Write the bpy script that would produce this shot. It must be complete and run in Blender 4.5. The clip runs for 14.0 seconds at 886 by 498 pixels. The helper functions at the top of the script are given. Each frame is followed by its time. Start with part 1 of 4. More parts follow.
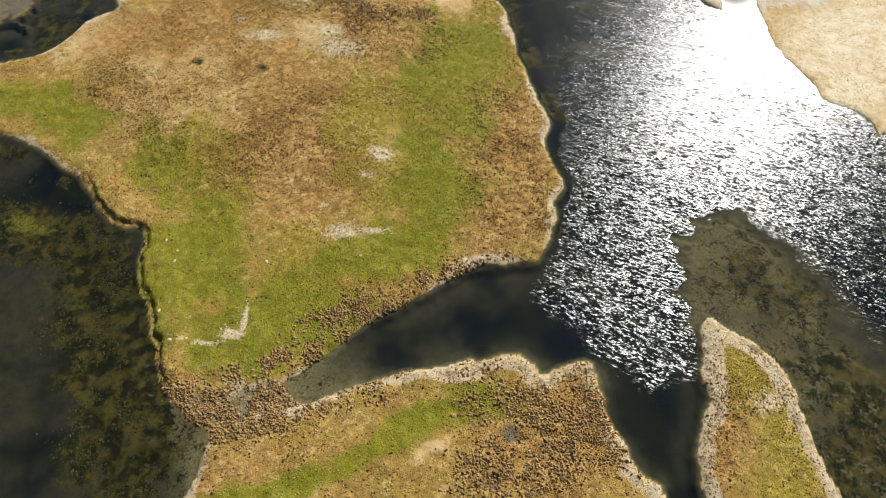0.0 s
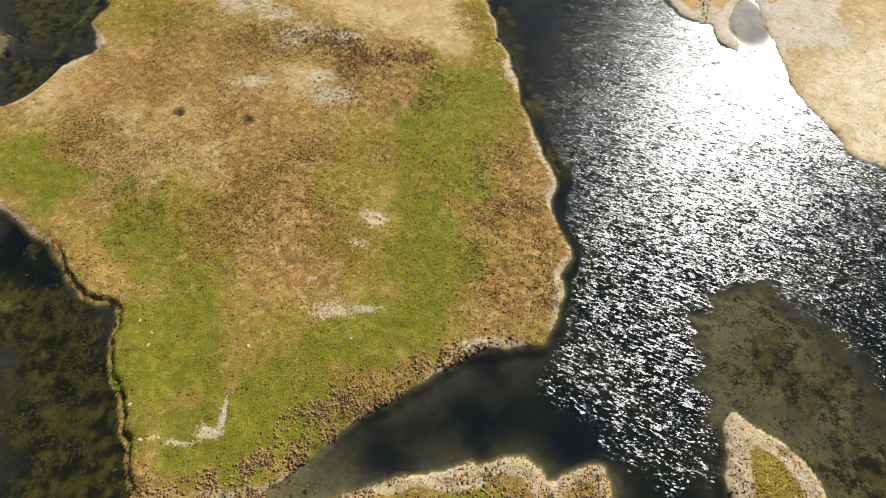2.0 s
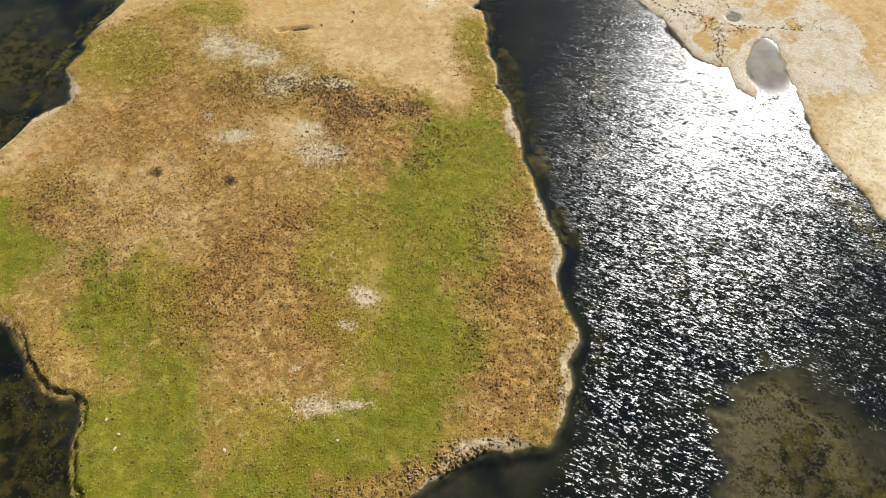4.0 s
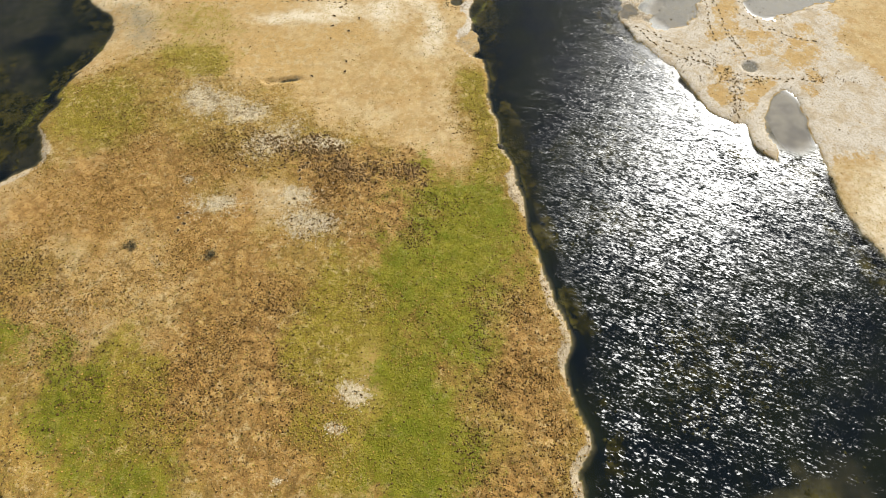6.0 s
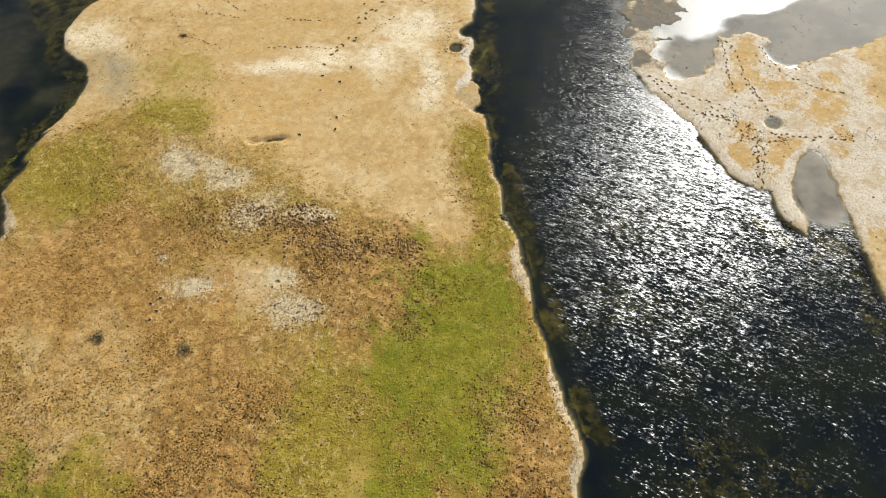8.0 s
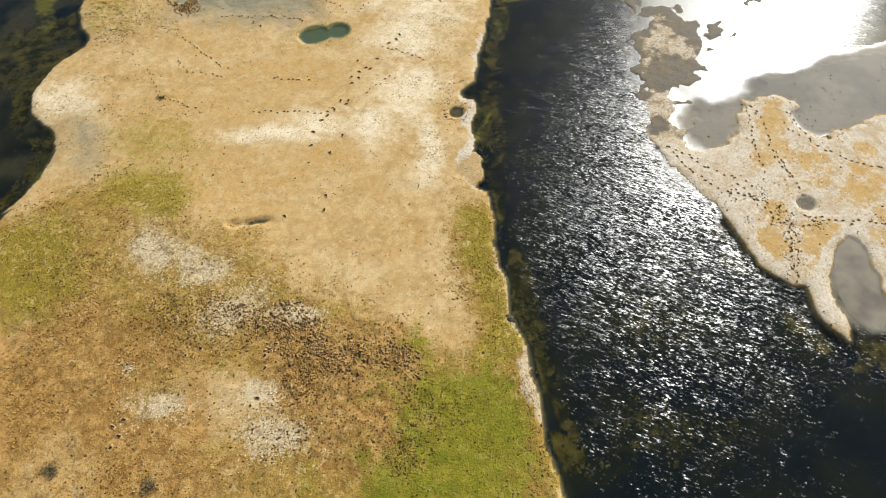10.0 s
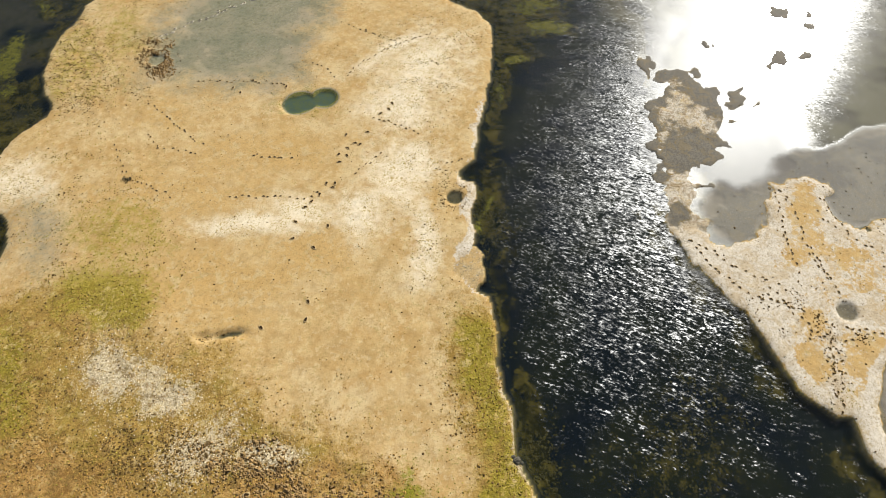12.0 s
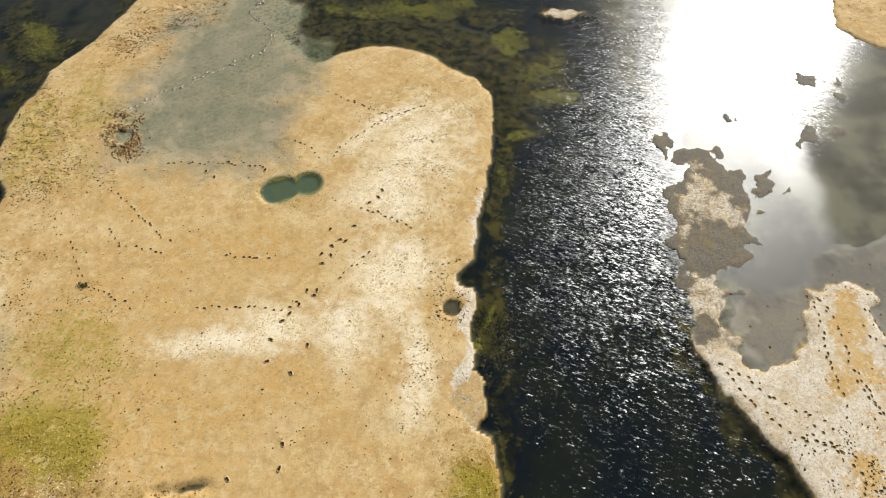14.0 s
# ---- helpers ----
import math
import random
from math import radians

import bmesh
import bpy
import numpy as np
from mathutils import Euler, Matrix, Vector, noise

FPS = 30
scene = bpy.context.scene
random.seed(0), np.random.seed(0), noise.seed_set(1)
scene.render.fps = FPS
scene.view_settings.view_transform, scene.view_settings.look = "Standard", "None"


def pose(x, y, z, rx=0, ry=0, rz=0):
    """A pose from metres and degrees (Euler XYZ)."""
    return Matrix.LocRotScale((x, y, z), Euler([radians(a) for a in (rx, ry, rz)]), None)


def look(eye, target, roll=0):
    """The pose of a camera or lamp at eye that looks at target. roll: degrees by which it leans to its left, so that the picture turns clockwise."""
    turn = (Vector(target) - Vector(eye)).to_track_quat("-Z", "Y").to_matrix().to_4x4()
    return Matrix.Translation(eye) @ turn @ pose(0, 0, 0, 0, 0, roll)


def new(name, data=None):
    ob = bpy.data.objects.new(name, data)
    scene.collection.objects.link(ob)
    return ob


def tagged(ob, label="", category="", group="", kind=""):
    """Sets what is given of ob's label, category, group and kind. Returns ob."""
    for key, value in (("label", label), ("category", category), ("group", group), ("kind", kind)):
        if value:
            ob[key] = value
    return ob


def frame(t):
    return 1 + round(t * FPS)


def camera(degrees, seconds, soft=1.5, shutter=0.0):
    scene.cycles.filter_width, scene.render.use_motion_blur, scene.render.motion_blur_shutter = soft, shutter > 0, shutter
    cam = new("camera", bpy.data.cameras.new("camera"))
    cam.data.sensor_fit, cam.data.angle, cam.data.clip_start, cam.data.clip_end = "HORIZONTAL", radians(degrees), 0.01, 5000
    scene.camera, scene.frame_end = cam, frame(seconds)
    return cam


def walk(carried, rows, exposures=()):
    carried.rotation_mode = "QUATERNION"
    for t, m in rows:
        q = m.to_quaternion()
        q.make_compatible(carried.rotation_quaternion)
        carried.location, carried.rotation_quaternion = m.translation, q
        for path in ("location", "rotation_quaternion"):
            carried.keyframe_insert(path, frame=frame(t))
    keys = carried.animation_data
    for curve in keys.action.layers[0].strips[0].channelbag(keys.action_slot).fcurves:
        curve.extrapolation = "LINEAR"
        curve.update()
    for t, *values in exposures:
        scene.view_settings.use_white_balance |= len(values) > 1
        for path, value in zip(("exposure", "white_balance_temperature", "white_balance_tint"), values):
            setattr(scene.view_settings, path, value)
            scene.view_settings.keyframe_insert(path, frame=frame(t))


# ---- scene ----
cam = camera(77.5, 14.0, soft=1.0)
PATH = [
    (0, (0.898, -0.099, 24.225), (0.898, 0.957, 22.527), -0.2),
    (0.5, (0.95, 1.011, 24.237), (0.948, 2.066, 22.538), -0.3),
    (1, (0.984, 2.111, 24.272), (0.981, 3.163, 22.571), -0.3),
    (1.5, (1.036, 3.246, 24.288), (1.033, 4.299, 22.588), -0.4),
    (2, (1.07, 4.407, 24.281), (1.066, 5.463, 22.582), -0.4),
    (2.5, (1.125, 5.564, 24.328), (1.12, 6.616, 22.626), -0.6),
    (3, (1.268, 6.772, 24.361), (1.255, 7.821, 22.658), -0.9),
    (3.2, (1.308, 7.241, 24.37), (1.295, 8.289, 22.667), -1.1),
    (5.3, (1.481, 11.984, 24.315), (1.467, 13.047, 22.621), -1.0),
    (5.5, (1.49, 12.435, 24.319), (1.476, 13.5, 22.626), -1.0),
    (6, (1.529, 13.611, 24.323), (1.516, 14.68, 22.632), -1.1),
    (6.5, (1.582, 14.791, 24.325), (1.568, 15.862, 22.636), -1.2),
    (7, (1.692, 16.135, 24.372), (1.674, 17.203, 22.681), -1.4),
    (7.5, (1.718, 17.421, 24.42), (1.699, 18.486, 22.728), -1.5),
    (7.7, (1.717, 17.956, 24.418), (1.699, 19.02, 22.725), -1.5),
    (9.8, (1.74, 23.959, 24.435), (1.724, 25.033, 22.748), -1.4),
    (10, (1.748, 24.536, 24.422), (1.732, 25.612, 22.736), -1.4),
    (10.5, (1.783, 26.043, 24.392), (1.769, 27.123, 22.709), -1.3),
    (11, (1.774, 27.637, 24.422), (1.765, 28.721, 22.741), -1.1),
    (11.5, (1.806, 29.21, 24.449), (1.797, 30.295, 22.77), -1.2),
    (12, (1.846, 30.88, 24.466), (1.838, 31.969, 22.789), -1.1),
    (12.5, (1.862, 32.444, 24.466), (1.856, 33.538, 22.792), -1.0),
    (13, (1.917, 34.116, 24.458), (1.912, 35.217, 22.788), -1.0),
    (13.5, (1.987, 35.723, 24.473), (1.981, 36.827, 22.805), -1.0),
    (14, (2.095, 37.383, 24.463), (2.09, 38.495, 22.801), -1.1),
]
walk(cam, [(t, look(eye, target, roll)) for t, eye, target, roll in PATH])

# ---- light ----
SUN_AZ, SUN_EL = radians(35.2), radians(34.0)
scene.view_settings.exposure = 0.5
world = bpy.data.worlds.new("sky")
scene.world = world
world.use_nodes = True
wt = world.node_tree
sky = wt.nodes.new("ShaderNodeTexSky")
sky.sky_type, sky.sun_disc = "NISHITA", False
sky.sun_elevation, sky.sun_rotation = SUN_EL, SUN_AZ
sky.air_density, sky.dust_density, sky.ozone_density = 0.9, 1.2, 1.0
wt.nodes["Background"].inputs["Strength"].default_value = 0.05
wt.links.new(sky.outputs["Color"], wt.nodes["Background"].inputs["Color"])
to_sun = Vector((math.sin(SUN_AZ) * math.cos(SUN_EL), math.cos(SUN_AZ) * math.cos(SUN_EL), math.sin(SUN_EL)))
sun = new("sun", bpy.data.lights.new("sun", "SUN"))
sun.data.energy, sun.data.angle, sun.data.color = 4.8, radians(0.55), (1.0, 0.99, 0.945)
sun.matrix_world = look(to_sun * 200, (0, 0, 0))


# ---- materials ----
class Net:
    """A small builder of node materials."""

    def __init__(self, name):
        self.mat = bpy.data.materials.new(name)
        self.mat.use_nodes = True
        self.tree = self.mat.node_tree
        self.bsdf = self.tree.nodes["Principled BSDF"]
        self.out = self.tree.nodes["Material Output"]
        self.place = self.add("ShaderNodeNewGeometry").outputs["Position"]

    def add(self, kind, **props):
        node = self.tree.nodes.new(kind)
        for key, value in props.items():
            setattr(node, key, value)
        return node

    def put(self, socket, value):
        if isinstance(value, bpy.types.NodeSocket):
            self.tree.links.new(value, socket)
        elif isinstance(value, (tuple, list)) and len(value) == 3 and socket.type == "RGBA":
            socket.default_value = (*value, 1)
        else:
            socket.default_value = value

    def math(self, op, a, b=0.0, c=0.0, clamp=False):
        node = self.add("ShaderNodeMath", operation=op, use_clamp=clamp)
        for socket, value in zip(node.inputs, (a, b, c)):
            self.put(socket, value)
        return node.outputs[0]

    def stretch(self, scale, turn=0.0):
        node = self.add("ShaderNodeMapping")
        self.put(node.inputs["Vector"], self.place)
        node.inputs["Scale"].default_value = scale
        node.inputs["Rotation"].default_value = (0, 0, turn)
        return node.outputs[0]

    def noise(self, scale, detail=3.0, rough=0.55, vector=None, warp=0.0):
        node = self.add("ShaderNodeTexNoise")
        self.put(node.inputs["Vector"], vector or self.place)
        for key, value in (("Scale", scale), ("Detail", detail), ("Roughness", rough), ("Distortion", warp)):
            node.inputs[key].default_value = value
        return node.outputs["Fac"]

    def cells(self, scale, feature="F1", vector=None):
        node = self.add("ShaderNodeTexVoronoi", feature=feature)
        self.put(node.inputs["Vector"], vector or self.place)
        node.inputs["Scale"].default_value = scale
        return node.outputs["Distance"]

    def span(self, value, low, high, to_low=0.0, to_high=1.0):
        node = self.add("ShaderNodeMapRange", interpolation_type="SMOOTHSTEP")
        for socket, v in zip(node.inputs, (value, low, high, to_low, to_high)):
            self.put(socket, v)
        return node.outputs[0]

    def mix(self, fac, a, b, blend="MIX"):
        node = self.add("ShaderNodeMix", data_type="RGBA", blend_type=blend)
        self.put(node.inputs["Factor"], fac)
        self.put(node.inputs["A"], a)
        self.put(node.inputs["B"], b)
        return node.outputs["Result"]

    def layer(self, name):
        node = self.add("ShaderNodeAttribute", attribute_name=name)
        split = self.add("ShaderNodeSeparateColor")
        self.put(split.inputs[0], node.outputs["Color"])
        return split.outputs

    def bump(self, height, strength, distance):
        node = self.add("ShaderNodeBump")
        self.put(node.inputs["Height"], height)
        self.put(node.inputs["Strength"], strength)
        self.put(node.inputs["Distance"], distance)
        return node.outputs[0]

    def finish(self, color, rough=0.85, normal=None, gloss=0.5):
        self.put(self.bsdf.inputs["Base Color"], color)
        self.put(self.bsdf.inputs["Roughness"], rough)
        self.put(self.bsdf.inputs["Specular IOR Level"], gloss)
        if normal:
            self.put(self.bsdf.inputs["Normal"], normal)
        return self.mat


def make_ground():
    n = Net("marsh_ground")
    cover, soil, water, trodden = n.layer("cover"), n.layer("soil"), n.layer("water"), n.layer("trodden")
    algae, salt, soaked = n.layer("shallows")[0:3]
    big, mid, fine, grit = n.noise(0.35, 4), n.noise(2.2, 4, 0.65), n.noise(9, 4, 0.7), n.noise(38, 3, 0.7)
    streak = n.noise(5, 4, 0.7, warp=1.5)
    blotch = n.noise(1.7, 5, 0.7, warp=1.0)
    rough_edge = n.math("MULTIPLY_ADD", fine, 1.5, n.math("MULTIPLY_ADD", mid, 1.2, -1.35))

    def patch(mask, low=0.25, high=0.75, amount=1.0):
        return n.span(n.math("ADD", mask, n.math("MULTIPLY", rough_edge, amount)), low, high)

    sand = n.mix(n.span(mid, 0.3, 0.7), (0.46, 0.293, 0.114), (0.55, 0.385, 0.172))
    sand = n.mix(n.span(fine, 0.45, 0.80, 0.0, 0.45), sand, (0.31, 0.205, 0.09))
    sand = n.mix(n.span(big, 0.40, 0.65, 0.0, 0.5), sand, (0.58, 0.45, 0.25))
    sand = n.mix(n.span(n.noise(0.6, 5, 0.65, warp=0.7), 0.45, 0.66, 0.0, 0.55), sand, (0.37, 0.225, 0.075))
    sand = n.mix(n.math("MULTIPLY", n.span(n.noise(8, 4, 0.75), 0.53, 0.62), n.span(n.noise(0.5, 4, 0.6), 0.46, 0.62, 0.0, 0.6)), sand, (0.26, 0.175, 0.055))
    sand = n.mix(n.span(n.noise(1.3, 5, 0.7, warp=0.5), 0.50, 0.66, 0.0, 0.55), sand, (0.41, 0.235, 0.075))
    sand = n.mix(n.span(n.noise(3.4, 4, 0.7), 0.36, 0.46, 0.4, 0.0), sand, (0.62, 0.48, 0.27))
    sward = n.mix(n.span(mid, 0.3, 0.7), (0.272, 0.164, 0.034), (0.372, 0.227, 0.050))
    sward = n.mix(n.span(fine, 0.45, 0.72, 0.0, 0.7), sward, (0.44, 0.305, 0.095))
    sward = n.mix(n.span(n.noise(0.9, 5, 0.65), 0.47, 0.64, 0.0, 0.5), sward, (0.23, 0.185, 0.026))
    sward = n.mix(n.span(n.noise(1.3, 5, 0.7, warp=0.8), 0.52, 0.68, 0.0, 0.7), sward, (0.33, 0.195, 0.062))
    base = n.mix(patch(soil[1], 0.2, 0.8), sward, sand)
    brown = n.mix(n.span(n.noise(2.6, 5, 0.68, warp=0.6), 0.36, 0.64), (0.23, 0.112, 0.028), (0.47, 0.272, 0.086))
    brown = n.mix(n.span(big, 0.45, 0.7, 0.0, 0.6), brown, (0.40, 0.225, 0.068))
    base = n.mix(n.math("MULTIPLY", patch(cover[2], 0.2, 0.8), 0.88), base, brown)
    ochre = n.mix(n.span(fine, 0.3, 0.7), (0.43, 0.255, 0.082), (0.52, 0.34, 0.13))
    ochre = n.mix(n.span(n.noise(1.8, 5, 0.72, warp=0.6), 0.50, 0.60, 0.0, 0.75), ochre, (0.52, 0.39, 0.20))
    ochre = n.mix(n.span(n.noise(7, 4, 0.75), 0.55, 0.63, 0.0, 0.6), ochre, (0.20, 0.13, 0.055))
    base = n.mix(n.math("MULTIPLY", patch(trodden[2], 0.1, 0.9, 0.6), 0.8), base, ochre)
    olive = n.mix(n.span(fine, 0.3, 0.7), (0.20, 0.162, 0.012), (0.34, 0.262, 0.032))
    base = n.mix(n.math("MULTIPLY", patch(cover[1], 0.12, 0.7), 0.9), base, olive)
    green = n.mix(n.span(mid, 0.3, 0.7), (0.135, 0.138, 0.008), (0.240, 0.222, 0.014))
    green = n.mix(n.span(n.noise(0.8, 4, 0.6), 0.48, 0.62, 0, 0.7), green, (0.135, 0.165, 0.006))
    base = n.mix(n.math("MULTIPLY", patch(cover[0], 0.2, 0.8), 0.92), base, green)
    cream = n.mix(n.span(fine, 0.35, 0.75), (0.80, 0.70, 0.52), (0.69, 0.57, 0.38))
    cream = n.mix(n.math("MULTIPLY", n.span(n.noise(9, 4, 0.75), 0.50, 0.58), n.span(n.noise(1.2, 4, 0.65), 0.40, 0.56)), cream, (0.40, 0.29, 0.10))
    base = n.mix(n.math("MULTIPLY", patch(soil[0], 0.10, 0.85, 0.6), 0.9), base, cream)
    crust = n.mix(n.span(fine, 0.38, 0.68), (0.62, 0.52, 0.35), (0.43, 0.32, 0.155))
    fleck = n.math("MULTIPLY_ADD", trodden[1], 0.64, n.math("MULTIPLY_ADD", n.noise(4.5, 5, 0.75), 0.9, n.math("MULTIPLY_ADD", n.noise(13, 3, 0.7), 0.6, -0.38)))
    base = n.mix(n.math("MULTIPLY", n.span(fleck, 0.72, 0.80), n.span(trodden[1], 0.05, 0.3)), base, crust)
    salted = n.mix(n.span(fine, 0.38, 0.68), (0.63, 0.555, 0.44), (0.47, 0.39, 0.28))
    salted = n.mix(n.span(n.noise(0.9, 5, 0.7, warp=0.8), 0.46, 0.62, 0.0, 0.65), salted, (0.43, 0.315, 0.175))
    salted = n.mix(n.span(n.noise(11, 4, 0.75), 0.57, 0.64, 0.0, 0.75), salted, (0.20, 0.15, 0.085))
    base = n.mix(n.span(n.math("ADD", salt, n.math("MULTIPLY_ADD", n.noise(5.0, 5, 0.78), 1.6, n.math("MULTIPLY_ADD", mid, 0.6, -1.1))), 0.42, 0.60), base, salted)
    shore = n.mix(n.span(fine, 0.3, 0.7), (0.56, 0.46, 0.32), (0.44, 0.35, 0.225))
    base = n.mix(n.math("MULTIPLY", patch(soil[2], 0.3, 0.7), 0.9), base, shore)
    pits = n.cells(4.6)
    # Dark mud spots of hoof pits; in the bank crack they paint its shade.
    pit_and_shade = n.math("MULTIPLY", n.span(pits, 0.16, 0.34, 1.0, 0.0), n.span(trodden[0], 0.2, 0.8))
    base = n.mix(n.math("MULTIPLY", pit_and_shade, n.span(mid, 0.38, 0.6, 0.1, 0.75)), base, (0.070, 0.045, 0.022))
    specks = n.math("MULTIPLY", n.span(n.cells(9.0), 0.10, 0.22, 1.0, 0.0), n.span(streak, 0.45, 0.65))
    turf = n.math("MULTIPLY", n.math("SUBTRACT", 1.0, n.math("MULTIPLY", soil[1], 0.74)), n.math("MULTIPLY_ADD", cover[0], -0.75, 1.0))
    base = n.mix(n.math("MULTIPLY", specks, n.math("MULTIPLY", turf, 0.85)), base, (0.09, 0.062, 0.024))
    base = n.mix(n.math("MULTIPLY", n.span(blotch, 0.52, 0.62, 0.0, 0.6), turf), base, (0.17, 0.105, 0.028))
    base = n.mix(n.math("MULTIPLY", n.span(blotch, 0.37, 0.46, 0.55, 0.0), turf), base, (0.50, 0.335, 0.115))
    tuss = n.noise(3.0, 5, 0.75, warp=0.4)
    base = n.mix(n.math("MULTIPLY", n.span(tuss, 0.54, 0.62, 0.0, 0.55), turf), base, (0.20, 0.108, 0.030))
    base = n.mix(n.math("MULTIPLY", n.math("MULTIPLY", n.span(tuss, 0.38, 0.46, 0.6, 0.0), n.span(big, 0.42, 0.55)), turf), base, (0.58, 0.43, 0.20))
    dots = n.math("MULTIPLY", n.span(n.cells(6.5), 0.12, 0.24, 1.0, 0.0), n.span(n.noise(0.7, 4, 0.6), 0.46, 0.60))
    base = n.mix(n.math("MULTIPLY", n.math("MULTIPLY", dots, n.span(trodden[1], 0.1, 0.5, 0.75, 1.0)), turf), base, (0.055, 0.035, 0.012))
    straw = n.math("MULTIPLY", n.span(n.noise(14, 4, 0.75), 0.58, 0.68), n.span(n.noise(1.1, 3), 0.44, 0.62, 0.0, 0.8))
    base = n.mix(n.math("MULTIPLY", straw, turf), base, (0.56, 0.43, 0.20))
    mud = n.mix(n.span(fine, 0.3, 0.7), (0.085, 0.072, 0.052), (0.155, 0.132, 0.095))
    mud = n.mix(n.span(blotch, 0.48, 0.62, 0.0, 0.7), mud, (0.17, 0.125, 0.06))
    base = n.mix(patch(cover_damp(n), 0.25, 0.75, 0.5), base, mud)
    slime = n.mix(n.span(n.noise(0.5, 4, 0.6), 0.38, 0.62), (0.30, 0.25, 0.16), (0.21, 0.19, 0.115))
    slime = n.mix(n.span(n.noise(4.5, 4, 0.75), 0.54, 0.66, 0.0, 0.5), slime, (0.12, 0.105, 0.05))
    base = n.mix(patch(soaked, 0.0, 0.8, 0.5), base, slime)
    base = n.mix(n.span(soaked, 0.84, 0.94), base, n.mix(n.span(fine, 0.4, 0.6), (0.20, 0.175, 0.05), (0.10, 0.105, 0.03)))
    silt = n.mix(n.span(mid, 0.3, 0.7), (0.24, 0.182, 0.092), (0.40, 0.31, 0.17))
    silt = n.mix(n.span(streak, 0.5, 0.68, 0.0, 0.55), silt, (0.13, 0.10, 0.05))
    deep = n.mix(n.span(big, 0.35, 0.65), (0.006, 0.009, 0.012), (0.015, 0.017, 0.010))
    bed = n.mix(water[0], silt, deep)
    weeds = n.mix(n.span(n.noise(1.4, 5, 0.65, warp=0.2), 0.40, 0.66), (0.018, 0.017, 0.007), (0.105, 0.078, 0.018))
    bed = n.mix(patch(n.math("MULTIPLY", water[1], n.span(mid, 0.20, 0.50)), 0.2, 0.65), bed, weeds)
    bed = n.mix(n.span(n.math("ADD", n.math("MULTIPLY", algae, 1.0), n.math("MULTIPLY_ADD", n.noise(2.6, 6, 0.75), 2.4, -1.25)), 0.45, 1.0), bed, n.mix(n.span(fine, 0.35, 0.65), (0.085, 0.080, 0.014), (0.23, 0.19, 0.030)))
    bed = n.mix(n.span(soaked, 0.3, 0.6), bed, n.mix(n.span(n.noise(4.0, 5, 0.7), 0.45, 0.64, 0.0, 0.75), n.mix(n.span(big, 0.35, 0.65), (0.275, 0.240, 0.145), (0.20, 0.195, 0.12)), (0.09, 0.083, 0.030)))
    bed = n.mix(n.span(soaked, 0.86, 0.96), bed, n.mix(n.span(mid, 0.35, 0.65), (0.105, 0.135, 0.10), (0.125, 0.145, 0.075)))
    bed = n.mix(n.span(cover_damp(n), 0.7, 0.95), bed, n.mix(n.span(n.noise(0.22, 4, 0.6), 0.40, 0.60), (0.12, 0.10, 0.08), (0.25, 0.21, 0.155)))
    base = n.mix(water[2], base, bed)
    lumps = n.math("MULTIPLY_ADD", n.noise(5.5, 4, 0.7), 0.6, n.math("MULTIPLY_ADD", fine, 0.6, n.math("MULTIPLY", grit, 0.3)))
    rough = n.span(cover_damp(n), 0.2, 0.8, 0.9, 0.7)
    return n.finish(base, rough, n.bump(lumps, n.math("MULTIPLY", n.span(soil[1], 0.2, 0.9, 1.0, 0.3), n.math("MULTIPLY", n.math("MULTIPLY_ADD", water[2], -0.9, 1.0), n.math("MULTIPLY_ADD", cover_damp(n), -0.6, 1.0))), 0.06), n.math("MULTIPLY_ADD", water[2], -0.12, 0.14))


def cover_damp(n):
    return n.add("ShaderNodeAttribute", attribute_name="damp").outputs["Fac"]


